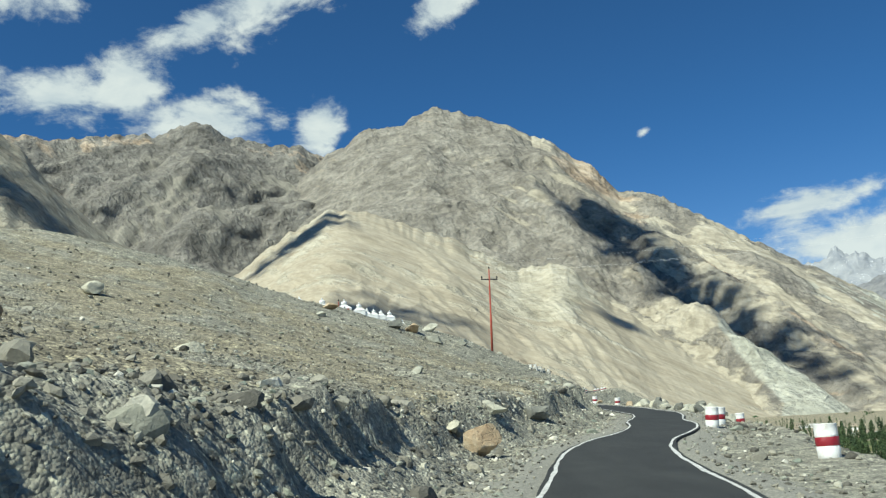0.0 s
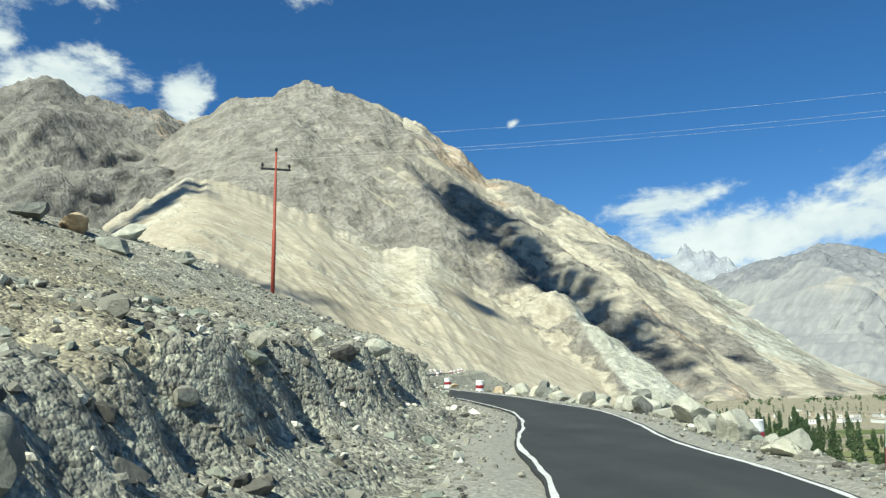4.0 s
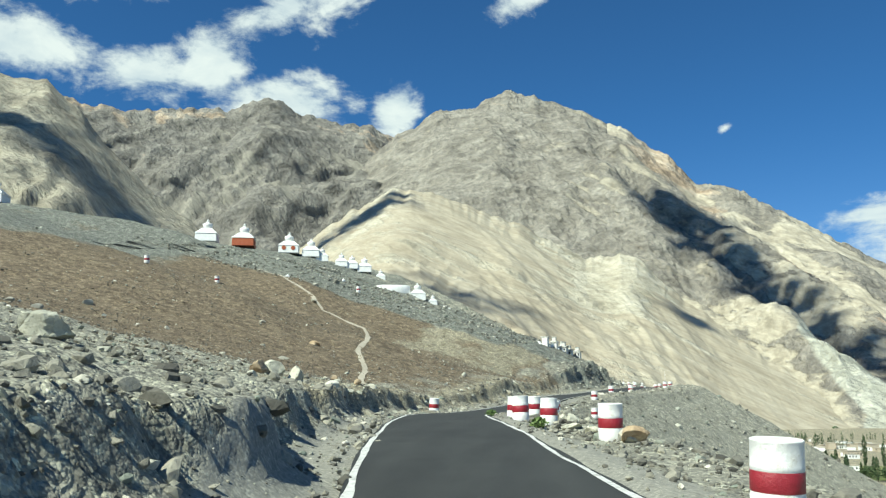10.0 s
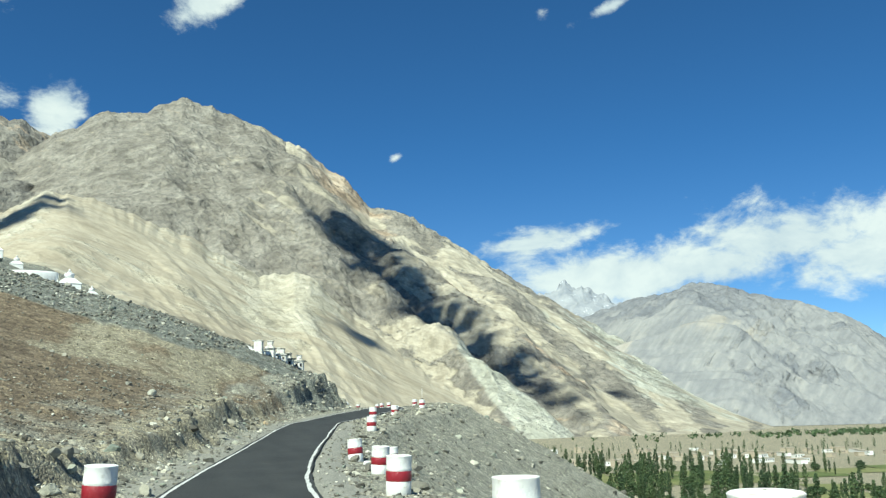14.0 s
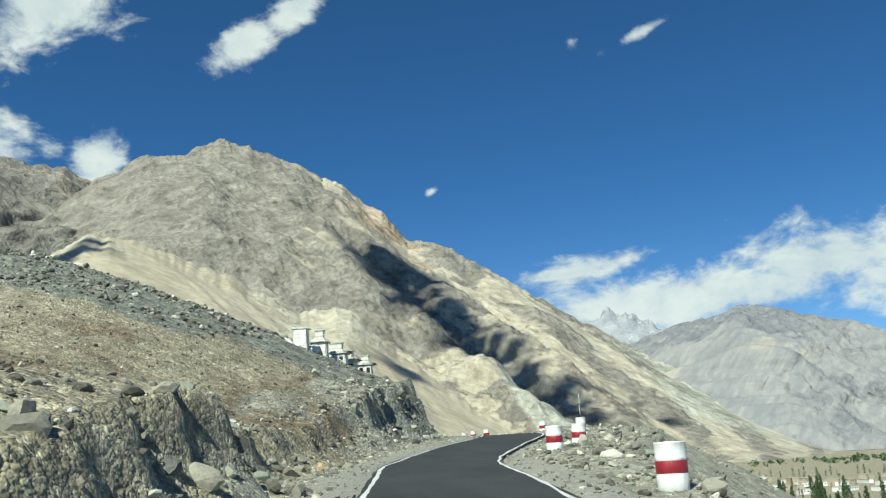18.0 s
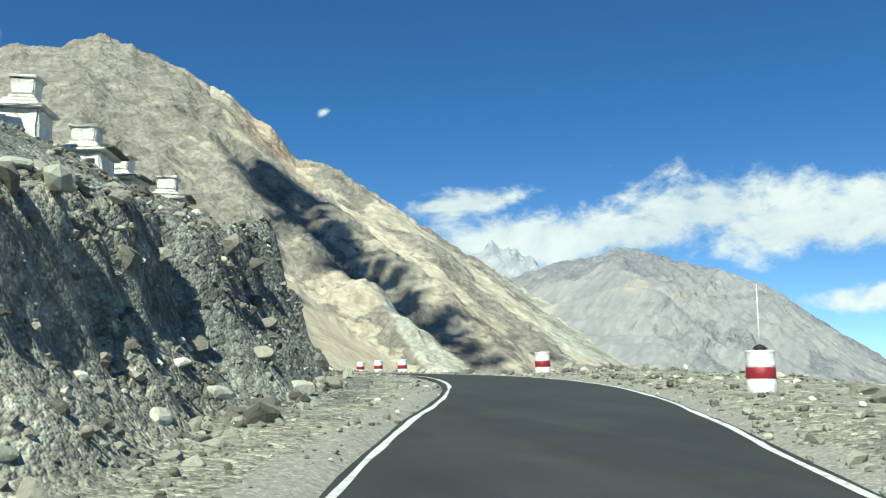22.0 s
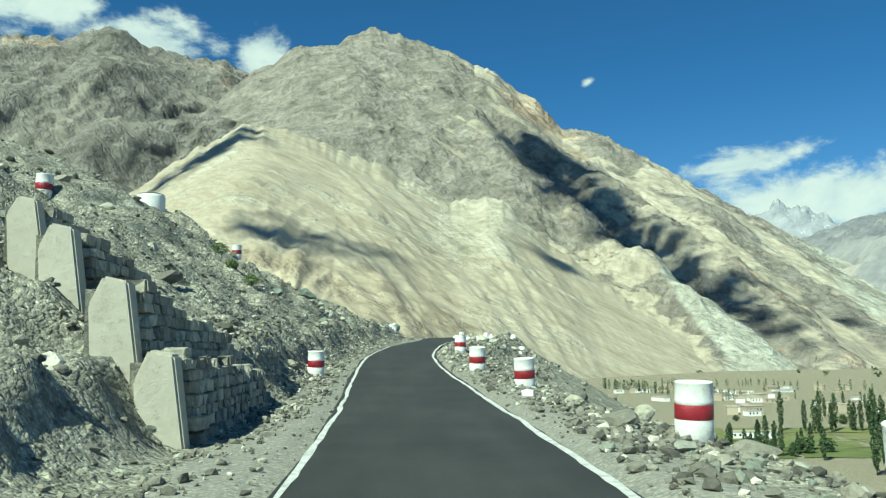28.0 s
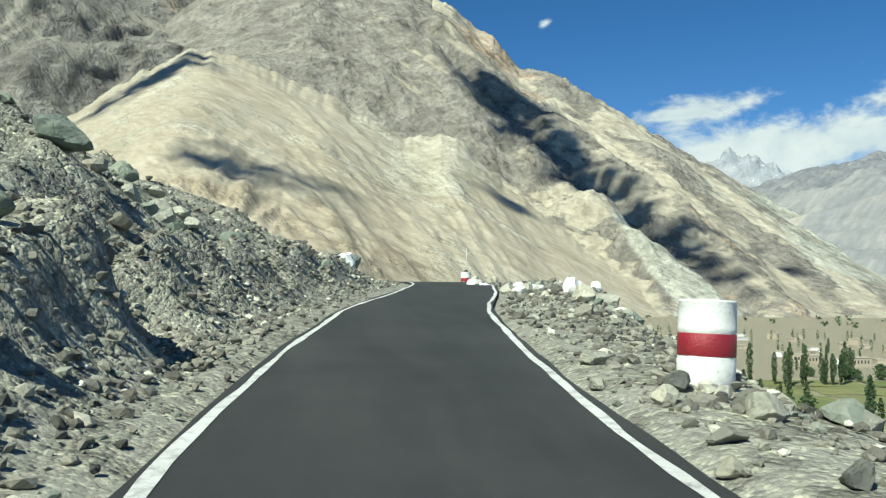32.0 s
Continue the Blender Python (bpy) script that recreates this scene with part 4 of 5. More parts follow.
lay("bank_top_stones", "small grey stones strewn above the cut bank", M_STONES, 11000, -4.5, -12, -6, 224, 101, .025, .11, rp=3.0)
lay("rubble_stones", "angular grey-green rubble stones on the slope", M_STONES, 24000, -2.5, -13, 218, 322, 102, .02, .11, rp=3.2, power=1.25)
lay("rubble_rocks", "broken grey rocks in the roadside rubble", M_STONES, 480, -3.4, -16, 220, 320, 112, .10, .34, True, rp=3.6)
lay("hillside_stones", "loose grey stones scattered over the hillside", M_STONES, 9000, -10, -46, -10, 200, 103, .04, .15, keep=lambda y, d, u: u > ((y > 105) & (d > -34)) * .35)
lay("brown_hill_stones", "small brown stones strewn over the bare hillside", M_BROWN_STONES, 15000, -5, -36, 104, 212, 116, .03, .11, rp=2.4)
lay("lower_hill_stones", "small grey-tan stones strewn over the lower hillside", M_STONES, 13000, -4.5, -24, -6, 104, 117, .025, .09, rp=2.4)
lay("hillside_rocks", "pale rocks lying on the hillside", M_PALE_STONES, 260, -8, -60, -10, 320, 104, .15, .42, True)
lay("scree_stones", "blue-grey scree stones below the chorten ridge", M_STONES, 10000, -13, -60, 199, 240, 105, .09, .26)
lay("upper_scree_stones", "grey stones on the high scree slope", M_STONES, 4000, -14, -40, 236, 322, 113, .08, .3)
lay("shoulder_stones", "small gravel stones on the road shoulder", M_STONES, 7000, -1.8, -3.8, -4, 300, 106, .016, .07)
lay("roadside_pebbles", "small gravel stones beside the road edge", M_STONES, 9000, 1.85, 4.6, -4, 318, 107, .016, .08)
lay("valley_side_stones", "grey rubble stones on the valley side", M_STONES, 13500, 2.7, 9.5, -4, 320, 108, .03, .14, power=1.3, keep=lambda y, d, u: u > ((y < 34) & (d < 6.5)) * .6)
lay("valley_side_rocks", "pale and grey rubble rocks along the drop", M_STONES, 1300, 3.0, 9, 4, 320, 109, .09, .28, True, 1.2, keep=lambda y, d, u: u > (y < 36) * .7 + ((y > 178) & (y < 212)) * .5)
lay("bend_rubble", "pale and grey-green rubble heaped beside the road", M_STONES, 9000, -2.2, -5.0, 255, 322, 114, .025, .11, rp=2.8)
lay("drop_rubble", "pale and grey rubble along the edge of the drop", M_STONES, 10000, 2.0, 6.5, 222, 320, 115, .025, .14, rp=3.0)
lay("slope_stones", "loose stones on the slope to the valley", M_STONES, 4000, 9, 34, -20, 330, 110, .1, .4)


def boulder_mesh(seed, sub=4):
    v, f = ico(sub)
    g = np.random.default_rng(seed)
    w = v.copy()
    for _ in range(15):
        n = g.normal(size=3)
        n /= np.linalg.norm(n)
        w = w - ((w @ n - g.uniform(.45, .80)).clip(0))[:, None] * n
    w = w * g.uniform([1.05, .85, .75], [1.35, 1.1, 1.0])
    for i, p in enumerate(w):
        q = Vector(p)
        w[i] += np.array(v[i]) * (.07 * noise.fractal(q * 1.7 + Vector((seed, 0, 0)), .7, 2.1, 6) + .02 * noise.noise(q * 8))
    me = array_mesh("boulder", w, f, M_BOULDER, True)
    me.set_sharp_from_angle(angle=radians(24))
    return me


BOULDERS = [boulder_mesh(s) for s in range(11, 21)]
COLOURS = {"pale": (M_BOULDER, "cream-coloured broken boulder"), "grey": (M_GREY_BOULDER, "dark grey broken boulder"), "orange": (M_ORANGE_BOULDER, "orange-brown rounded boulder"), "green": (M_GREEN_BOULDER, "greenish grey broken boulder"), "white": (M_WHITE, "whitewashed boulder")}


def boulder(x, y, r, colour="pale", seed=0, where="beside the road", group="", tall=1.0, sink=.22, spin=None):
    rnd = random.Random(seed * 7 + int(x * 13) + int(y * 5))
    me = BOULDERS[rnd.randrange(len(BOULDERS))]
    mat, text = COLOURS[colour]
    ob = new("boulder", me)
    ob.material_slots[0].link = "OBJECT"
    ob.material_slots[0].material = mat
    ob.matrix_world = pose(x, y, float(ground_z(x, y)) + r * tall * (.72 - sink * 1.6), rnd.uniform(-18, 18), rnd.uniform(-18, 18), spin if spin is not None else rnd.uniform(0, 360)) @ Matrix.Diagonal((r, r, r * tall, 1))
    return tagged(ob, text + " " + where, "boulder", group)


boulder(.5, 25.5, .56, "orange", 1, "at the foot of the bank", tall=1.3, sink=.08, spin=200)
boulder(-1.7, 37.6, .48, "pale", 2, "on the stony hillside", tall=.55)
boulder(-7.4, 24.0, .7, "pale", 3, "on the stony hillside", tall=.4)
boulder(-15.9, 37.5, .6, "pale", 63, "on the stony hillside", tall=.7)
boulder(-9.0, 58.4, .5, "pale", 64, "on the stony hillside", tall=.7)
boulder(6.85, 54.6, .42, "pale", 4, "in the cut bank", tall=.8)
boulder(6.1, 53.6, .2, "pale", 5, "in the cut bank")
boulder(9.2, 81.3, .36, "pale", 65, "in the cut bank", tall=.6)
boulder(6.95, 111.8, .42, "pale", 6, "above the cut bank", tall=1.05)
boulder(6.35, 111.2, .42, "pale", 7, "above the cut bank")
boulder(6.5, 109.3, .40, "orange", 8, "above the cut bank")
boulder(6.8, 97.2, .55, "pale", 66, "above the cut bank", tall=.6)
boulder(-3.9, 158.9, .6, "orange", 9, "on the brown hillside", tall=.7)
boulder(4.0, 78.6, .62, "pale", 10, "beside the pole")
for i, (x, y, r, c, h) in enumerate(((-9, 62.1, .7, "orange", .7), (-4.2, 63, .8, "grey", .6), (-3.2, 64, .7, "orange", .7), (-2, 67.2, .75, "pale", .6), (-1.5, 62.6, .8, "pale", .55), (.6, 64.5, .6, "pale", .6), (-.2, 26.6, .4, "pale", .6), (1.1, 30.1, .55, "pale", .6), (-.9, 27.6, .3, "pale", .7))):
    boulder(x, y, r, c, 620 + i, "on the stony hillside", "", h)
boulder(19.2, 84.8, 1.0, "pale", 11, "on the road edge", tall=.8)
boulder(17.2, 88.7, .46, "orange", 12, "on the road edge", tall=1.1)
boulder(17.9, 89.2, .42, "grey", 13, "on the road edge", tall=.8)
boulder(18.1, 88.1, .15, "white", 14, "on the road edge")
boulder(38.2, 229.2, .55, "grey", 15, "with a pale root stump", tall=.6)
boulder(37.6, 230.5, .17, "white", 16, "on the road edge", tall=1.3)
boulder(37.5, 233.9, .13, "white", 17, "on the road edge", tall=1.2)
for i, (x, y, r, c, h) in enumerate(((37.0, 231.0, .22, "pale", .9), (36.9, 231.8, .26, "pale", .8), (37.2, 232.6, .2, "grey", .8), (36.8, 230.2, .16, "pale", .8), (17.2, 150.4, .2, "pale", .5), (16.9, 149.8, .15, "white", .7), (16.7, 148.4, .18, "pale", .7), (15.6, 109.5, .3, "pale", .4), (16.1, 107.1, .3, "pale", .6), (37.8, 258.4, .14, "white", 1.6), (38.2, 255.6, .25, "pale", .5), (38.5, 256.9, .28, "pale", .6), (36.95, 279.8, .13, "pale", .8), (37.2, 280.4, .16, "grey", .8), (37.3, 281.8, .15, "pale", .9), (37.6, 282.3, .2, "grey", .7), (37.1, 283.0, .12, "pale", .9), (37.9, 281.2, .22, "pale", .8), (37.5, 284.4, .18, "pale", .8), (37.4, 279.2, .14, "grey", .8))):
    boulder(x, y, r, c, 640 + i, "in the roadside rubble", "", h)
boulder(26.1, 290.9, .5, "pale", 18, "beside a hillside drum")
boulder(28.3, 286.2, .5, "green", 19, "on the scree slope")
boulder(29.6, 290.5, .6, "green", 20, "on the scree slope")
boulder(30.6, 293.8, .42, "pale", 21, "on the scree slope")
boulder(31.4, 292.0, .36, "green", 22, "on the scree slope")
boulder(32.0, 295.5, .45, "green", 23, "on the scree slope")
boulder(28.4, 300.0, .55, "green", 24, "on the scree slope")
scree = random.Random(31)
for i in range(26):
    y, off = scree.uniform(278, 304), scree.uniform(3.2, 8.5)
    boulder(float(road_x(y)) - off, y, scree.uniform(.12, .30), scree.choice(("pale", "green", "green", "pale", "orange", "grey")), 660 + i, "on the rubble slope", "scree boulders", scree.uniform(.6, 1.0))
boulder(16.75, 104.4, .42, "orange", 60, "beside a marker drum", tall=.6)
boulder(17.8, 201.6, .3, "pale", 25, "on the brown slope")
boulder(29.1, 230.4, .3, "green", 26, "at the foot of the scree")
boulder(14.6, 296.0, 1.3, "green", 27, "on the scree skyline")
g = random.Random(77)
for i in range(34):
    y = 47.5 + i * 1.22 + g.uniform(-.4, .4)
    off = 3.35 + g.uniform(-.35, .8)
    boulder(float(road_x(y)) + off, y, g.uniform(.28, .72), g.choice(["pale", "pale", "pale", "pale", "pale", "grey"]), 100 + i, "in the row along the drop", "boulders along the road edge", g.uniform(.75, 1.15))
boulder(17.7, 64.2, .62, "grey", 50, "standing on the road edge", tall=1.25)
boulder(18.5, 65.0, .66, "pale", 51, "standing on the road edge", tall=1.1)
for i in range(70):
    y = g.uniform(112, 318)
    off = g.uniform(4.0, 7.5)
    boulder(float(road_x(y)) + off / float(road_cos(y)), y, g.uniform(.14, .34), g.choice(["pale", "pale", "grey", "green", "white"] if y > 200 else ["pale", "pale", "grey"]), 300 + i, "among the roadside rubble", "rubble boulders")
for i in range(40):
    y = g.uniform(2, 312)
    off = -g.uniform(3.6, 9.5)
    if 248 < y < 265 and off > -7.5:
        continue
    boulder(float(road_x(y)) + off / float(road_cos(y)), y, g.uniform(.13, .28), g.choice(["pale", "grey", "grey", "green"] if y > 215 else ["pale", "pale", "grey", "orange"]), 500 + i, "on the cut bank", "bank boulders")
for i in range(26):
    boulder(41.3 + g.uniform(-.9, 1.2) - (i % 13) * .06, 296 + i * .75, g.uniform(.18, .4), g.choice(["white", "pale", "pale", "white"]), 700 + i, "piled along the crest", "stone pile at the crest")
for i in range(22):
    boulder(33.9 + g.uniform(-1.4, 1.2), 312 + g.uniform(-3, 3), g.uniform(.2, .55), g.choice(["white", "pale", "green"]), 740 + i, "piled inside the bend", "stone pile inside the bend")


# ---- chortens on the ridge ----
def box(bm, x0, x1, y0, y1, z0, z1, taper=0.0):
    c = [(x0, y0, z0), (x1, y0, z0), (x1, y1, z0), (x0, y1, z0), (x0 + taper, y0 + taper, z1), (x1 - taper, y0 + taper, z1), (x1 - taper, y1 - taper, z1), (x0 + taper, y1 - taper, z1)]
    v = [bm.verts.new(p) for p in c]
    for f in ((0, 3, 2, 1), (4, 5, 6, 7), (0, 1, 5, 4), (1, 2, 6, 5), (2, 3, 7, 6), (3, 0, 4, 7)):
        bm.faces.new([v[i] for i in f])
    return v


def soft_box(x0, x1, y0, y1, z0, z1, taper=0.0, edge=.05, jit=.0, seed=0):
    bm = bmesh.new()
    box(bm, x0, x1, y0, y1, z0, z1, taper)
    bmesh.ops.bevel(bm, geom=bm.edges[:], offset=edge, segments=2, affect="EDGES")
    if jit:
        bmesh.ops.subdivide_edges(bm, edges=bm.edges[:], cuts=2, use_grid_fill=True)
        rnd = random.Random(seed)
        for v in bm.verts:
            v.co += Vector((rnd.uniform(-jit, jit), rnd.uniform(-jit, jit), rnd.uniform(-jit, jit)))
    return bm


def chorten(x, y, s, red=False, roundels=False):
    ob = new("chorten")
    w = s * .53
    part("plinth", soft_box(-w, w, -w, w, -.6, s * .22, .02 * s, .06), M_OCHRE if red else M_WHITE, ob, "red ochre plinth" if red else "")
    for i in range(4):
        r = w * (1.02 - i * .15)
        part("step", soft_box(-r, r, -r, r, s * (.222 + i * .075), s * (.294 + i * .075), .03 * s, .03), M_WHITE, ob)
    part("dome", lathe([(w * .30, s * .525), (w * .40, s * .62), (w * .46, s * .72), (w * .40, s * .79), (w * .2, s * .82)], 20, .02, int(s * 10)), M_WHITE, ob)
    part("harmika", soft_box(-w * .17, w * .17, -w * .17, w * .17, s * .823, s * .88, 0, .02), M_WHITE, ob)
    part("spire", lathe([(w * .12, s * .883), (w * .09, s * .95), (w * .11, s * .97), (w * .03, s * 1.02)], 12), M_WHITE, ob)
    if roundels:
        for sx in (-.45, .45):
            bm = lathe([(w * .22, 0), (w * .22, .04)], 16)
            bmesh.ops.rotate(bm, verts=bm.verts[:], matrix=Matrix.Rotation(radians(90), 3, "X"))
            bmesh.ops.translate(bm, verts=bm.verts[:], vec=(sx * w, -w - .005, s * .10))
            part("roundel", bm, M_OCHRE, ob, "painted red roundel")
    ob.matrix_world = pose(x, y, float(ground_z(x, y)) + .3, 0, 0, 12)
    return tagged(ob, "whitewashed stepped chorten with red ochre plinth on the ridge" if red else "whitewashed stepped chorten with small spire on the ridge", "chorten", "chortens on the ridge")


chorten(-41.6, 231.3, 3.6)
chorten(-35.9, 234.6, 3.7, True)
chorten(-31.9, 250.6, 3.8, False, True)
for x, y, s in ((-27.7, 251.9, 3.3), (-25.5, 252.3, 2.4), (-25.0, 268.6, 2.6), (-22.8, 269.4, 2.6), (-20.2, 270.4, 3.0), (-16.6, 270.8, 2.0), (-4.5, 238.9, 2.7), (-61.6, 199.2, 3.4), (-1.6, 238.0, 1.5)):
    chorten(x, y, s)
# mani wall: low, oval, whitewashed
bm = lathe([(1.0, -2.4), (1.0, .8), (.96, .95), (.9, 1.0)], 32, .01, 3)
bmesh.ops.scale(bm, verts=bm.verts[:], vec=(3.2, 1.3, 1.0))
mani = new("mani_wall")
part("wall_body", bm, M_WHITE, mani)
bm = lathe([(.85, 1.0), (.86, 1.08), (.5, 1.18), (.1, 1.22)], 24, .08, 5)
bmesh.ops.scale(bm, verts=bm.verts[:], vec=(3.2, 1.3, 1.0))
part("stone_cap", bm, M_GREY_BOULDER, mani, "carved grey stones heaped on top")
mani.matrix_world = pose(-8.9, 238.0, float(ground_z(-8.9, 238.0)) - .05, 0, 0, 8)
tagged(mani, "long low whitewashed mani wall on the ridge", "wall")
low = copy_thing(mani, pose(20.6, 289.5, float(ground_z(20.6, 289.5)) - .1, 0, 0, -20) @ Matrix.Diagonal((.27, .6, .8, 1)))
tagged(low, "short round whitewashed cairn on the scree skyline", "cairn")
for i, (x, y) in enumerate(((0.6, 232.5), (2.2, 228.0), (3.4, 224.5), (5.2, 221.5), (-13, 214), (-18, 200))):
    boulder(x, y, .38, "white", 800 + i, "on the ridge line", "painted ridge stones", 1.3)


# ---- ruined shrines on the spur ----
def ruin(x, y, w, h, seed, kind):
    ob = new("ruined_shrine")
    rnd = random.Random(seed)
    j = .03
    if kind == "tower":
        part("tower_body", soft_box(-w / 2, w / 2, -w / 2, w / 2, -.5, h, .05, .04, j, seed), M_OLD_WHITE, ob, "leaning square whitewashed block")
        for i in range(9):
            a = rnd.uniform(-w / 2, w / 2)
            part("capstone", soft_box(a - .12, a + .12, -w / 2 + .02, w / 2 - .05, h + .005, h + .03 + rnd.uniform(0, .1), 0, .02), M_OLD_WHITE, ob)
    else:
        part("plinth", soft_box(-w / 2, w / 2, -w / 2, w / 2, -.5, h * .42, .03, .04, j, seed), M_OLD_WHITE, ob, "flaking whitewashed plinth")
        part("cornice", soft_box(-w * .58, w * .58, -w * .58, w * .58, h * .425, h * .48, -.02, .02, .012, seed + 1), M_OLD_WHITE, ob)
        for i in range(3):
            r = w * (.46 - .08 * i)
            part("step", soft_box(-r, r, -r, r, h * (.484 + .06 * i), h * (.54 + .06 * i), .02, .02, .01, seed + 2 + i), M_OLD_WHITE, ob)
        part("neck", soft_box(-w * .25, w * .25, -w * .25, w * .25, h * .665, h * .90, -.03, .03, .012, seed + 8), M_OLD_WHITE, ob)
        part("cap", soft_box(-w * .32, w * .32, -w * .32, w * .32, h * .905, h * .95, 0, .02, .015, seed + 9), M_OLD_WHITE, ob)
        if kind == "niche":
            # no recess is cut: dark blocks on the plinth paint the niches' shade
            for s in (-1, 1):
                part("niche", soft_box(s * w * .24 - .12, s * w * .24 + .12, -w / 2 - .015, -w / 2 + .1, .05, h * .3, 0, .01), M_DARK, ob, "dark block standing in for the shade in a niche")
            part("eave", soft_box(-w * .2, w * .75, -w * .45, w * .68, h * .485, h * .53, 0, .02, .02, seed), M_GREY_BOULDER, ob, "broken dark slate eave")
    ob.matrix_world = pose(x, y, float(ground_z(x, y)) - .05, rnd.uniform(-2, 2), rnd.uniform(-2, 2), -20 + rnd.uniform(-7, 7))
    return tagged(ob, "crumbling whitewashed shrine on the rocky spur", "shrine", "ruined shrines")


ruin(17.7, 209.6, .92, 1.15, 3, "tower")
ruin(19.0, 211.0, 1.05, 1.65, 5, "steps")
ruin(20.4, 212.4, 1.15, 1.5, 7, "niche")
ruin(21.3, 213.7, .95, 1.45, 9, "niche")
ruin(22.6, 215.2, 1.0, 1.4, 11, "niche")
ruin(20.3, 214.6, .85, 1.5, 13, "steps")
for i in range(38):
    a = g.random()
    boulder(16.7 + a * 4.6 + g.uniform(-.3, .3), 208.9 + a * 4.2 - g.uniform(.1, .8), g.uniform(.10, .26), g.choice(["white", "pale", "white"]), 900 + i, "fallen below the shrines", "fallen shrine stones")


marked = boulder(3.2, 37.1, .55, "grey", 61, "with faded white paint marks")
for i in range(4):
    part("paint_mark", soft_box(-.30 + i * .17, -.20 + i * .17, -.93, -.86, -.08, .16, 0, .01), M_WHITE, marked, "faded white paint bar")


# ---- stepped retaining walls ----
STONE_BLOCKS = []
for s in range(9):
    rnd = random.Random(s + 40)
    bm = soft_box(-.5, .5, -.5, .5, -.5, .5, 0, .11)
    lean = [Vector((rnd.uniform(-1, 1), rnd.uniform(-1, 1), rnd.uniform(-1, 1))).normalized() for _ in range(3)]
    for v in bm.verts:
        for n in lean:
            over = v.co.dot(n) - .52
            if over > 0:
                v.co -= n * over
        v.co += Vector((rnd.uniform(-.045, .045), rnd.uniform(-.045, .045), rnd.uniform(-.045, .045)))
    me = bpy.data.meshes.new("stone")
    bm.to_mesh(me)
    bm.free()
    me.materials.append(M_PALE_STONES)
    STONE_BLOCKS.append(me)


def block_look(n):
    p = n.coords()
    o = n.node("ShaderNodeObjectInfo")
    a = n.noise(p, 6.0, 8, .7)
    col = n.mix(1.0, n.ramp(a, [(.36, (.26, .25, .215)), (.64, (.46, .44, .375))]), n.ramp(o.outputs["Random"], [(0, (.6, .6, .6)), (.7, (1.0, 1.0, .97)), (1, (1.4, 1.37, 1.28))]), "MULTIPLY")
    return col, a, .05


M_BLOCK = material("wall_stone", block_look)
for me in STONE_BLOCKS:
    me.materials[0] = M_BLOCK


M_CEMENT = material("cement_render", paint_look((.52, .49, .41), .4, (.40, .37, .30)), .95)


def retaining_wall(y0, y1, off, h0, z_up, drop, seed):
    """Rubble wall along the uphill side with a rendered end; the face stands off metres from the road's middle."""
    wall = new("retaining_wall")
    ym = (y0 + y1) / 2
    base = Vector((float(road_x(ym)) - off, ym, float(road_z(ym)) + z_up))
    wall.matrix_world = Matrix.Translation(base)
    rnd = random.Random(seed)
    core = bmesh.new()
    corners = box(core, -.9, -.24, y0 - ym + .14, y1 - ym - .1, -.8, h0 - .12)
    for c in (corners[6], corners[7]):
        c.co.z -= drop
    part("wall_core", core, M_GREY_BOULDER, wall, "rubble core")
    # rendered end, leaning back with the wall
    end = bmesh.new()
    w0, w1 = .02, -.24
    ring_ = [(-.72, -.8), (w0, -.8), (w1, h0 - .02), (-.60, h0 + .06), (-.80, h0 * .7)]
    front = [end.verts.new((x, y0 - ym - .06 + rnd.uniform(-.02, .02), z)) for x, z in ring_]
    rear = [end.verts.new((x, y0 - ym + .34 + rnd.uniform(-.05, .05), z)) for x, z in ring_]
    end.faces.new(front)
    end.faces.new(rear[::-1])
    for i in range(5):
        end.faces.new((front[i], rear[i], rear[(i + 1) % 5], front[(i + 1) % 5]))
    bmesh.ops.recalc_face_normals(end, faces=end.faces[:])
    bmesh.ops.bevel(end, geom=end.edges[:], offset=.035, segments=2, affect="EDGES")
    part("wall_end", end, M_CEMENT, wall, "smooth pale cement end")
    z = -.25
    while z < h0:
        h = rnd.uniform(.13, .23)
        u = y0 - ym + .3 + rnd.uniform(0, .2)
        while u < y1 - ym - .05:
            ln = min(rnd.uniform(.2, .58), y1 - ym - u)
            top = h0 - drop * (u - y0 + ym) / (y1 - y0) + rnd.uniform(-.1, .1)
            hh = h * rnd.uniform(.86, 1.12)
            if z + h * .4 < top:
                ob = new("stone", STONE_BLOCKS[rnd.randrange(9)])
                ob.parent = wall
                ob.matrix_basis = pose(-.15 - .19 * max(z, 0) + rnd.uniform(-.018, .018), u + ln / 2, z + h / 2 + rnd.uniform(-.015, .015), rnd.uniform(-3, 3), rnd.uniform(-2, 2), rnd.uniform(-2, 2)) @ Matrix.Diagonal((.40, ln * 1.05, hh * 1.08, 1))
            u += ln
        z += h * .97
    return tagged(wall, "stepped rubble retaining wall with pale cement end below the scree", "retaining wall", "retaining walls")


retaining_wall(250.9, 258.2, 3.4, 1.28, 0.0, .45, 3)
retaining_wall(251.2, 259.2, 4.15, 1.2, 1.15, 1.0, 5)
retaining_wall(253.0, 257.4, 5.6, 1.15, 2.25, .7, 7)
retaining_wall(255.5, 258.0, 7.2, 1.0, 3.3, .5, 8)
retaining_wall(260.4, 263.2, 3.55, 1.2, 0.05, .1, 9)


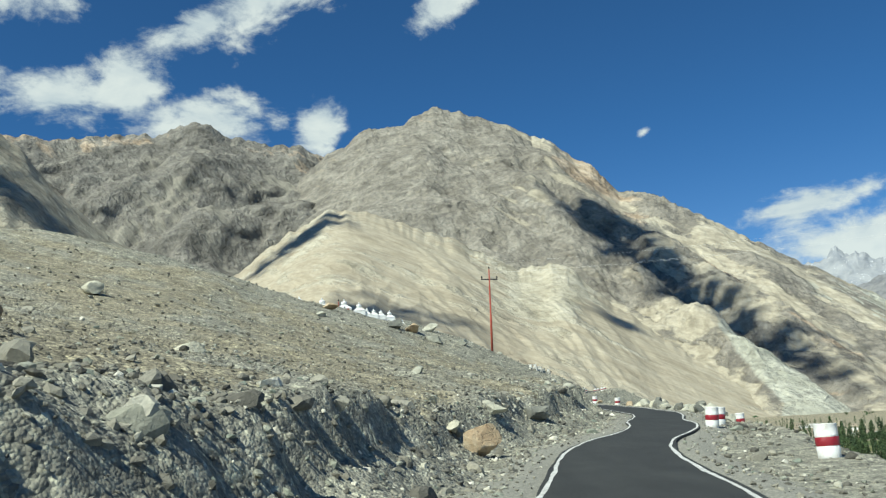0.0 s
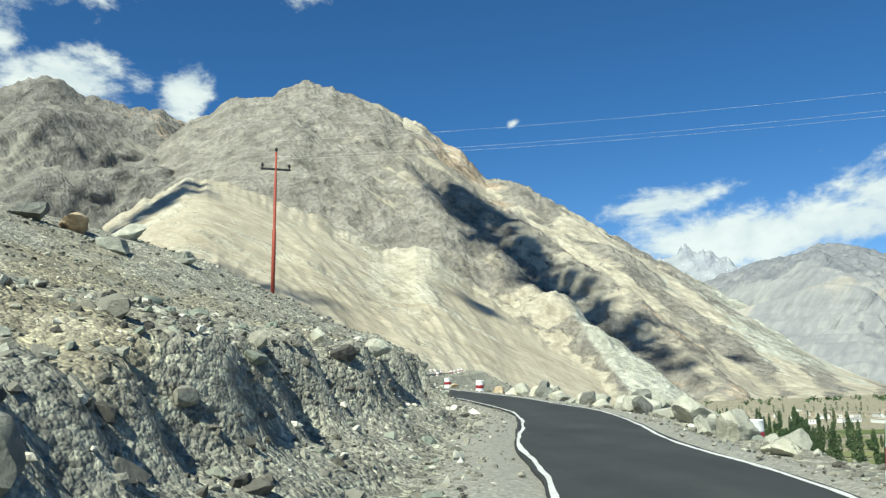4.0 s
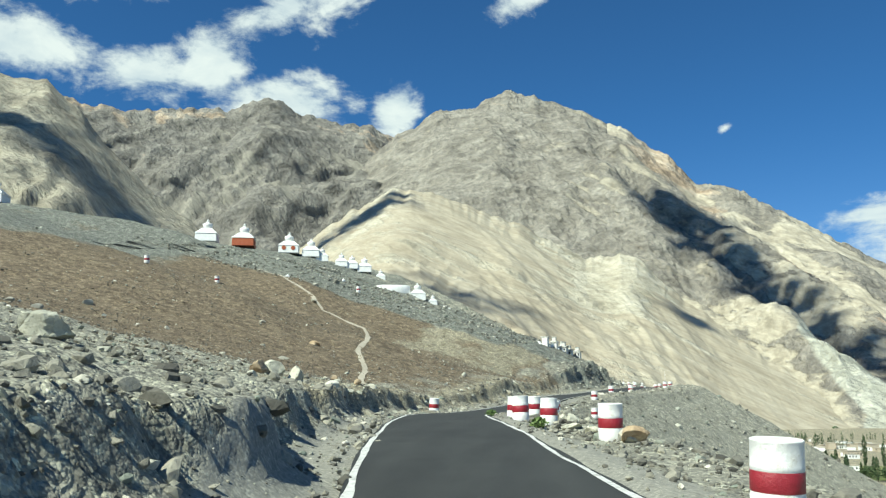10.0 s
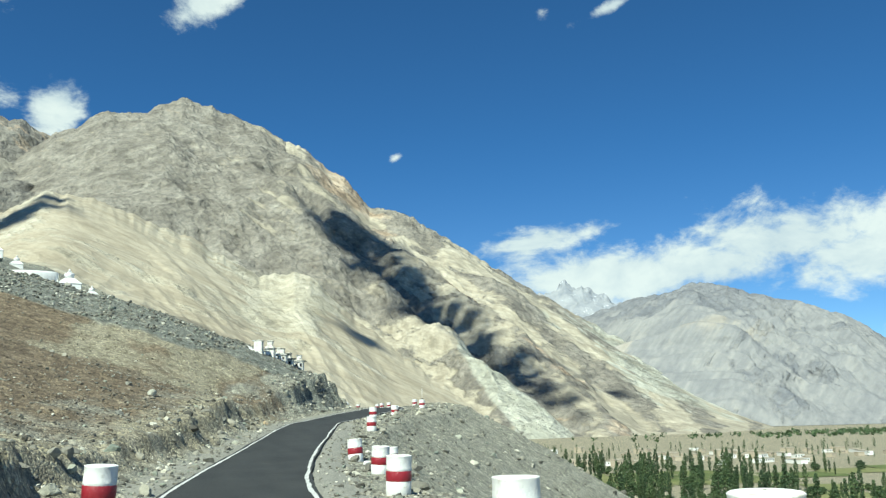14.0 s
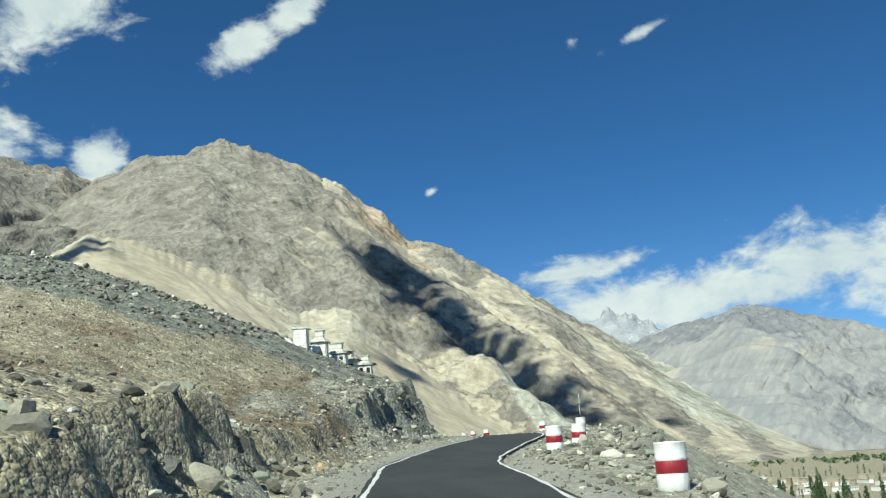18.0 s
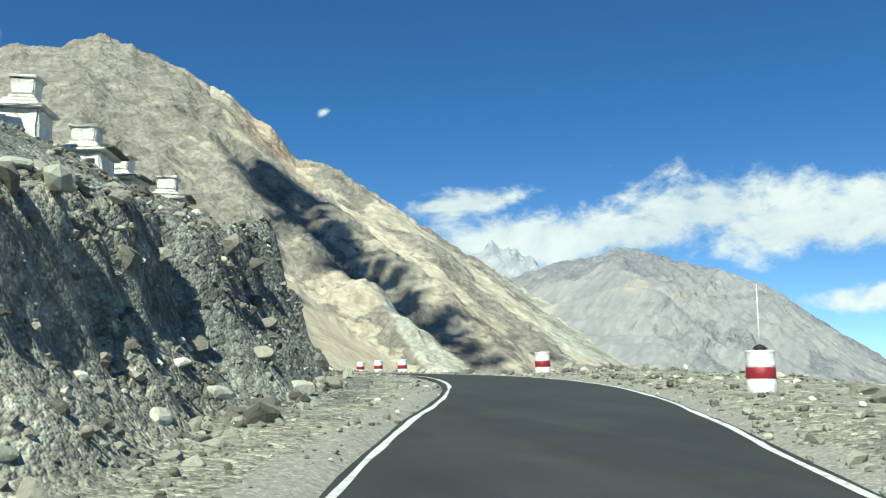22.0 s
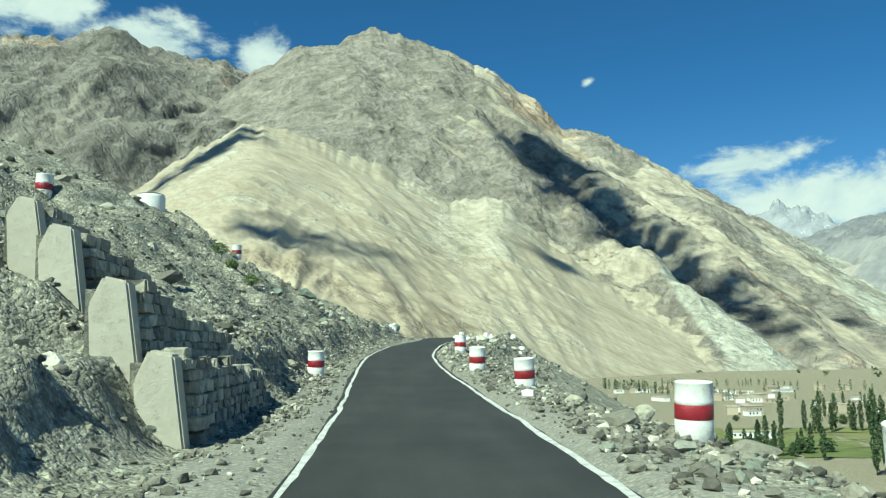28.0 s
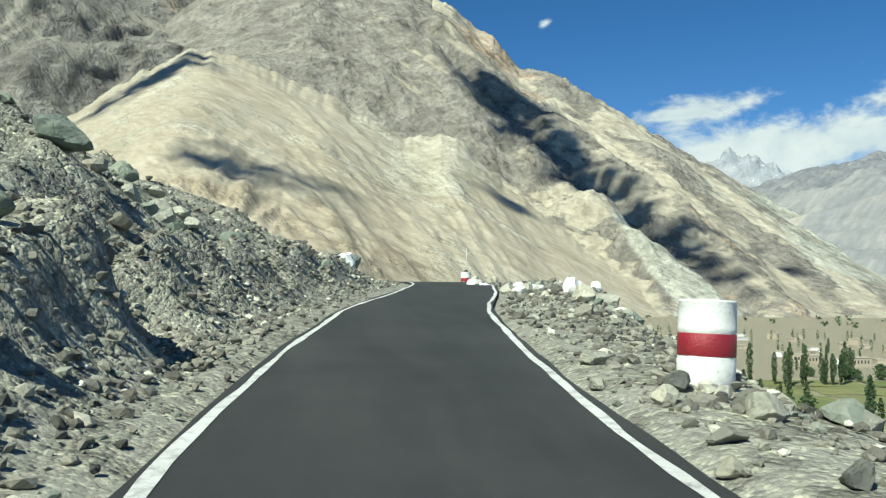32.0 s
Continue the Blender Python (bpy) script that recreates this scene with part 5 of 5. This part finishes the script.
# ---- power line ----
def tube(points, r, n=8):
    bm = bmesh.new()
    rings = []
    for i, p in enumerate(points):
        a, b = Vector(points[max(i - 1, 0)]), Vector(points[min(i + 1, len(points) - 1)])
        q = (b - a).to_track_quat("Z", "Y")
        rings.append([bm.verts.new(Vector(p) + q @ Vector((r * math.cos(t * 2 * math.pi / n), r * math.sin(t * 2 * math.pi / n), 0))) for t in range(n)])
    skin(bm, rings)
    return bm


def power_pole(x, y, h, turn, lean=1.5):
    ob = new("power_pole")
    part("pole", lathe([(.10, -.8), (.10, h * .45), (.075, h * .455), (.075, h * .8), (.06, h * .805), (.055, h)], 14), M_POLE, ob, "red oxide stepped steel tube")
    arm = part("cross_arm", soft_box(-.75, .75, -.05, .05, h - .95, h - .85, 0, .012), M_DARK, ob, "dark steel cross arm")
    for px, pz in ((-.68, h - .84), (.68, h - .84), (0, h + .002)):
        bm = lathe([(.03, 0), (.03, .08), (.075, .09), (.08, .15), (.06, .17), (.07, .21), (.03, .25)], 12)
        bmesh.ops.translate(bm, verts=bm.verts[:], vec=(px, 0, pz))
        part("insulator", bm, M_DARK, arm, "dark pin insulator")
    ob.matrix_world = pose(x, y, float(ground_z(x, y)) - .05, 0, lean, turn)
    return tagged(ob, "red steel power pole with dark cross arm on the hillside", "power pole", "power poles")


power_pole(3.2, 76.0, 7.4, 8)
power_pole(-13.1, 98.0, max(3.5, 14.4 - float(ground_z(-13.1, 98.0))), 8, 0)
for off, dz in ((-.68, 0), (0, .93), (.68, 0)):
    a, b = Vector((3.2 + off, 76.0 + off * .15, 13.2 + dz)), Vector((62 + off, 50 + off * .5, 13.8 + dz))
    pts = [a.lerp(b, t / 16) - Vector((0, 0, 5.0 * (t / 16) * (1 - t / 16))) for t in range(17)]
    wire = new("power_cable")
    part("cable_span", tube(pts, .0032, 5), M_WHITE, wire)
    tagged(wire, "thin pale power cable hanging across the road", "cable", "power cables")
power_pole(62, 50, 8.0, -60, 0)


# ---- footpath on the brown hillside ----
def path_strip(points, width, mat):
    v = []
    for i, (x, y) in enumerate(points):
        a, b = Vector(points[max(i - 1, 0)]), Vector(points[min(i + 1, len(points) - 1)])
        n = (b - a).normalized()
        n = Vector((-n.y, n.x)) * width * (.5 + .08 * math.sin(i * 1.7))
        v += [(x + n.x * s, y + n.y * s, float(ground_z(x + n.x * s, y + n.y * s)) + .06) for s in (1, 0, -1)]
    f = [(i * 3 + j, i * 3 + j + 1, i * 3 + j + 4, i * 3 + j + 3) for i in range(len(points) - 1) for j in (0, 1)]
    return mesh_of("footpath", v, f, mat, True)


def dust_look(n):
    p = n.coords()
    a = n.noise(p, 3.0, 8, .7)
    return n.ramp(a, [(.3, (.33, .29, .22)), (.7, (.5, .45, .36))]), a, .03


M_DUST = material("pale_dust", dust_look)
TRAIL = [(3.6, 141.5), (2.7, 145.6), (1.9, 153.0), (.6, 157), (-.3, 161.4), (-.9, 168), (-2.0, 176), (-3.6, 184), (-5.3, 189.6), (-10.5, 191.4), (-13.1, 194.8), (-18.0, 199.1), (-24, 203)]
trail = []
for a, b in zip(TRAIL, TRAIL[1:]):
    for k in range(6):
        u = k / 6
        trail.append((a[0] + (b[0] - a[0]) * u + .18 * math.sin(len(trail) * .45), a[1] + (b[1] - a[1]) * u))
tagged(new("footpath", path_strip(trail, .46, M_DUST)), "narrow pale dusty footpath up the brown hillside", "footpath", kind="structure")


# ---- valley: fields, trees, village ----
def crown(seed, h, w, count, leaf):
    g2 = np.random.default_rng(seed)
    t = g2.uniform(0, 1, count)
    z = h * (.10 + .90 * t)
    prof = w * (np.sin(np.pi * (t * .86 + .09)) ** .7) * (1 + .25 * np.sin(t * 23 + seed))
    a, q = g2.uniform(0, 2 * np.pi, count), np.sqrt(g2.uniform(.12, 1, count))
    c = np.stack([prof * q * np.cos(a), prof * q * np.sin(a), z], -1)
    d1, d2 = g2.normal(size=(count, 3)), g2.normal(size=(count, 3))
    d1 /= np.linalg.norm(d1, axis=1)[:, None]
    d2 -= (d1 * d2).sum(1)[:, None] * d1
    d2 /= np.linalg.norm(d2, axis=1)[:, None]
    s = leaf * g2.uniform(.6, 1.3, (count, 1))
    v = np.stack([c - d1 * s, c - d2 * s * .6, c + d1 * s, c + d2 * s * .6], 1)
    return v.reshape(-1, 3), np.arange(count * 4).reshape(-1, 4)


def leaf_look(c0, c1):
    def build(n):
        o = n.node("ShaderNodeObjectInfo")
        gi = n.node("ShaderNodeNewGeometry")
        col = n.ramp(gi.outputs["Random Per Island"], [(0, c0), (1, c1)])
        return n.mix(1.0, col, n.ramp(o.outputs["Random"], [(0, (.7, .75, .7)), (1, (1.25, 1.15, .95))]), "MULTIPLY"), None, 0
    return build


M_POPLAR = material("poplar_leaves", leaf_look((.03, .06, .032), (.09, .135, .065)), .7)
M_BARK = material("bark", paint_look((.16, .13, .09), .4, (.28, .25, .2)), .9)


def tree(seed, h, w, count, leaf, name, label):
    ob = new(name)
    part("trunk", lathe([(.22, -.4), (.16, h * .25), (.09, h * .6), (.02, h * .93)], 8, .08, seed), M_BARK, ob)
    v, f = crown(seed, h, w, count, leaf)
    me = array_mesh("crown", v, f, M_POPLAR)
    c = new("crown", me)
    c.parent = ob
    return tagged(ob, label, "tree", "valley trees")


TREES = [tree(1, 15, 1.35, 620, .42, "poplar_tree", "slender green poplar on the valley floor"), tree(2, 12, 1.25, 520, .4, "poplar_tree", "slender green poplar on the valley floor"),
         tree(3, 19, 1.6, 720, .45, "poplar_tree", "slender green poplar on the valley floor"), tree(4, 6, 3.2, 620, .5, "willow_tree", "low spreading green willow on the valley floor")]
spots = []
g = random.Random(5)


def grove(n, cx, cy, sx, sy, kinds):
    for _ in range(n):
        spots.append((g.gauss(cx, sx), g.gauss(cy, sy), g.choice(kinds), g.uniform(.5, 1.1)))


grove(26, 215, 360, 26, 30, (0, 1, 2, 3))
grove(46, 272, 440, 22, 44, (0, 1, 2, 3, 3))
grove(46, 300, 540, 26, 40, (0, 1, 2, 3))
grove(36, 226, 510, 20, 24, (0, 1, 2, 3))
grove(40, 208, 448, 18, 24, (0, 1, 2, 3, 3))
grove(24, 186, 575, 12, 12, (0, 3, 1))
grove(14, 258, 662, 9, 5, (2, 0, 2))
grove(22, 330, 700, 30, 14, (0, 3, 3))
grove(18, 420, 640, 50, 40, (0, 1, 3))
for i in range(16):
    spots.append((g.uniform(200, 520), g.uniform(720, 900), g.choice((0, 1, 3)), g.uniform(.5, .9)))
for i, (x, y, k, s) in enumerate(spots):
    x = max(x, float(road_x(min(y, 420))) + 68)
    m = pose(x, y, float(ground_z(x, y)) - .1, 0, 0, g.uniform(0, 360)) @ Matrix.Diagonal((s, s, s, 1))
    if i < 4:
        TREES[i].matrix_world = m
    else:
        t = copy_thing(TREES[k], m)
        t.matrix_world = m


def shrub(x, y, s):
    ob = new("shrub")
    part("stem", lathe([(.02, -.1), (.015, s * .5)], 6), M_BARK, ob)
    v, f = crown(int(x * 7), s, s * .75, 420, .05)
    c = new("foliage", array_mesh("foliage", v, f, M_SHRUB))
    c.parent = ob
    ob.matrix_world = pose(x, y, float(ground_z(x, y)) - .02)
    return tagged(ob, "low fresh green shrub growing in the rubble slope", "shrub", "slope shrubs")


M_SHRUB = material("shrub_leaves", leaf_look((.08, .13, .04), (.20, .27, .10)), .7)
for x, y, s in ((26.2, 281.3, .6), (28.2, 279.0, .5), (27.0, 280.4, .35), (12.9, 121.8, .3), (14.7, 108.8, .3)):
    shrub(x, y, s)


def field_look(n):
    p = n.coords()
    o = n.node("ShaderNodeObjectInfo")
    a = n.noise(p, .12, 8, .7)
    rows = n.noise(n.coords((.25, 2.0, 1)), 1.0, 5, .6)
    col = n.ramp(o.outputs["Random"], [(0, (.10, .125, .045)), (.4, (.145, .165, .065)), (.75, (.21, .205, .10)), (1, (.12, .145, .05))])
    col = n.mix(1.0, col, n.ramp(a, [(.3, (.7, .75, .7)), (.7, (1.25, 1.2, 1.1))]), "MULTIPLY")
    return n.mix(.6, col, n.ramp(rows, [(.3, (.75, .8, .7)), (.7, (1.2, 1.2, 1.1))]), "MULTIPLY"), a, .3


M_FIELD = material("crop_field", field_look)


def field(cx, cy, w, l, turn, seed):
    n = 9
    u, v = np.meshgrid(np.linspace(-.5, .5, n), np.linspace(-.5, .5, n), indexing="ij")
    w_ = w * (1 + .10 * np.sin(v * 5 + seed))
    x, y = u * w_, v * l * (1 + .08 * np.cos(u * 6 + seed))
    c, s = math.cos(radians(turn)), math.sin(radians(turn))
    X, Y = cx + x * c - y * s, cy + x * s + y * c
    Z = ground_z(X, Y) + .25
    ob = new("crop_field", array_mesh("crop_field", np.stack([X, Y, Z], -1).reshape(-1, 3), grid_faces(n, n), M_FIELD, True))
    return tagged(ob, "green and yellowing terraced crop field on the valley floor", "field", "crop fields", "structure")


k = 0
for i in range(5):
    for j in range(4):
        k += 1
        field(172 + i * 41 + j * 5, 578 + j * 33 - i * 3, 38.5, 31, -8 + .6 * i, k)
for i in range(5):
    field(190 + i * 38, 330 + i * 44, 36, 42, -18, 80 + i)
for i in range(4):
    field(392 + i * 52, 600 + i * 12, 48, 52, -14, 90 + i)


def house(w, d, h, seed, wall):
    ob = new("village_house")
    body = part("wall", soft_box(-w / 2, w / 2, -d / 2, d / 2, -1, h, .05, .06), wall, ob)
    part("roof", soft_box(-w / 2 - .25, w / 2 + .25, -d / 2 - .25, d / 2 + .25, h + .003, h + .35, 0, .05), M_DUST, ob, "flat mud roof")
    for s in range(int(w // 2.4)):
        x = -w / 2 + 1.2 + s * 2.4
        part("window", soft_box(x - .45, x + .45, -d / 2 - .06, -d / 2 + .1, h * .4, h * .75, 0, .02), M_DARK, body, "dark window")
    return tagged(ob, "pale flat-roofed village house on the valley floor", "house", "village houses")


M_MUD = material("mud_plaster", paint_look((.46, .40, .31), .4, (.36, .30, .22)), .95)
HOUSES = [house(9, 7, 3.4, 1, M_WHITE), house(13, 7, 5.6, 2, M_MUD), house(7, 6, 3.0, 3, M_MUD), house(22, 6, 3.2, 4, M_WHITE)]
hs = []
for n, cx, cy, sx, sy in ((16, 318, 935, 26, 30), (14, 300, 790, 40, 26), (34, 470, 830, 60, 50), (20, 430, 1050, 70, 50), (14, 330, 1180, 40, 40), (26, 620, 830, 80, 60)):
    hs += [(g.gauss(cx, sx), g.gauss(cy, sy)) for _ in range(n)]
hs += [(196, 470), (205, 640), (275, 415)]
for i, (x, y) in enumerate(hs):
    m = pose(x, y, float(ground_z(x, y)), 0, 0, g.choice((-12, 10, 78, 100)) + g.uniform(-6, 6))
    if i < 4:
        HOUSES[i].matrix_world = m
    else:
        copy_thing(HOUSES[g.choice((0, 1, 2, 2, 3))], m)


# far tree belt across the valley
def belt(n, cx, cy, sx, sy, seed):
    g2 = np.random.default_rng(seed)
    xs, ys = cx + g2.normal(size=n) * sx, cy + g2.normal(size=n) * sy
    h = g2.uniform(4, 10, n)
    k_ = 10
    c = np.stack([xs, ys, ground_z(xs, ys)], -1)[:, None] + g2.normal(size=(n, k_, 3)) * np.array([3.0, 3.0, 0]) + np.array([0, 0, 1]) * g2.uniform(.1, 1, (n, k_, 1)) * h[:, None, None]
    u, v = g2.normal(size=(n, k_, 3)) * 1.6, g2.normal(size=(n, k_, 3)) * 1.6
    co = np.stack([c - u, c - v, c + u, c + v], 2).reshape(-1, 3)
    ob = new("far_woods", array_mesh("far_woods", co, np.arange(len(co)).reshape(-1, 4), M_POPLAR))
    return tagged(ob, "dark green belt of far trees across the valley", "trees", kind="stuff")


belt(1500, 1900, 1650, 380, 130, 3)


def poplar_row(points, seed, h0, h1):
    """Far poplars along a field edge, one mesh of leaf clumps."""
    g2 = np.random.default_rng(seed)
    vs, base = [], 0
    for x, y in points:
        h = g2.uniform(h0, h1)
        v, f = crown(int(g2.integers(1, 999)), h, h * .13, 70, h * .06)
        vs.append(v + np.array([x, y, float(ground_z(x, y))]))
    co = np.concatenate(vs)
    ob = new("far_poplars", array_mesh("far_poplars", co, np.arange(len(co)).reshape(-1, 4), M_POPLAR))
    return tagged(ob, "row of small dark poplars along the valley terrace", "trees", kind="stuff")


poplar_row([(283 + i * .6 + g.uniform(-5, 5), 1237 - i * 4.9 + g.uniform(-5, 5)) for i in range(62)], 4, 7, 13)
poplar_row([(330 + i * 5 + g.uniform(-4, 4), 1290 - i * 2 + g.uniform(-6, 6)) for i in range(34)], 5, 6, 11)
poplar_row([(420 + i * 9 + g.uniform(-5, 5), 1120 - i * 4 + g.uniform(-8, 8)) for i in range(44)], 6, 6, 12)
poplar_row([(g.uniform(340, 760), g.uniform(720, 960)) for i in range(60)], 7, 5, 11)


# ---- unseen clouds, added up-sun to shade the slopes, high over the valley ----
def cloud_look(n):
    return (.9, .9, .9), None, 0


M_CLOUD = material("cloud", cloud_look)
nt = M_CLOUD.node_tree
thin = nt.nodes.new("ShaderNodeBsdfTransparent")
half = nt.nodes.new("ShaderNodeMixShader")
half.inputs[0].default_value = 0.15
nt.links.new(thin.outputs[0], half.inputs[1])
nt.links.new(next(n for n in nt.nodes if n.type == "BSDF_PRINCIPLED").outputs[0], half.inputs[2])
nt.links.new(half.outputs[0], next(n for n in nt.nodes if n.type == "OUTPUT_MATERIAL").inputs[0])


def shading_cloud(spots_, away, seed):
    """A flat broken cloud up-sun of the given places on the slopes: azimuth, distance, height, size."""
    g2 = np.random.default_rng(seed)
    vs, fs, base = [], [], 0
    for i_, (a, r, z, s) in enumerate(spots_):
        p = np.array([CX - r * math.sin(radians(a)), CY + r * math.cos(radians(a)), z]) + np.array(TO_SUN) * away
        for _ in range(17):
            q = p + g2.normal(size=3) * np.array([s * .46, s * .46, s * .10])
            e = s * g2.uniform(.15, .5)
            w_ = ICO2 * np.array([e, e, e * .3]) * (1 + g2.uniform(-.2, .2, (len(ICO2), 1)))
            vs.append(w_ + q)
            fs.append(ICO2_F + base)
            base += len(ICO2)
    ob = new("cloud", array_mesh("cloud", np.concatenate(vs), np.concatenate(fs), M_CLOUD, True))
    return tagged(ob, "unseen broken white cloud high above the valley, added to shade the slopes", "cloud", kind="structure")


SIDES = []
for ob in bpy.data.objects:
    if ob.name in ("mountain_main", "mountain_spur"):
        SIDES.append(BVHTree.FromPolygons([v.co[:] for v in ob.data.vertices], [q.vertices[:] for q in ob.data.polygons]))


def slope_at(a, el_):
    """Distance and height at which a line of sight from the road meets the slopes."""
    way = Vector((-math.sin(radians(a)) * math.cos(radians(el_)), math.cos(radians(a)) * math.cos(radians(el_)), math.sin(radians(el_))))
    hits = [h for h in (s.ray_cast(Vector((CX, CY, 0)), way) for s in SIDES) if h[0] is not None]
    q = min(hits, key=lambda h: h[3])[0] if hits else way * 3000
    return math.hypot(q.x - CX, q.y - CY), q.z


BAND = [(-8.0, 13.4, 110), (-9.6, 12.6, 190), (-10.6, 11.2, 200), (-11.6, 9.8, 210), (-12.8, 8.6, 220), (-14.2, 7.4, 210), (-15.6, 6.2, 190), (-17.2, 5.0, 180), (-18.8, 3.8, 160), (-20.4, 2.6, 140), (-22.0, 1.5, 120), (-23.4, .6, 100), (-21.5, 4.0, 90), (-24.0, 2.6, 90), (-26.5, 1.2, 90), (-9.2, 5.8, 120), (-24.4, -.1, 80), (-10.0, 5.2, 90)]
BAND = BAND + [tuple((u + v) / 2 for u, v in zip(p_, q_)) for p_, q_ in zip(BAND[:11], BAND[1:12])]
shading_cloud([(a - 1.1, *slope_at(a - 1.1, e_), s * slope_at(a - 1.1, e_)[0] / 4000) for a, e_, s in BAND], 2600, 5)
PATCHES = [(10.4, 12.7, 95), (11.0, 12.3, 95), (11.6, 11.9, 95), (9.2, 13.5, 90), (9.8, 13.1, 95), (12.3, 11.4, 90), (13, 10.9, 80), (8.4, 13.8, 65), (14.4, 9.8, 70), (6.6, 7.4, 80), (4.2, 7.0, 100), (1.6, 6.5, 85), (8.6, 7.8, 65)]
shading_cloud([(a, *slope_at(a, e_), s) for a, e_, s in PATCHES], 2600, 6)
shading_cloud([(30.5, 1250, 330, 110), (28, 1200, 270, 110), (33, 1280, 370, 110), (25.5, 1150, 215, 90)], 2600, 7)
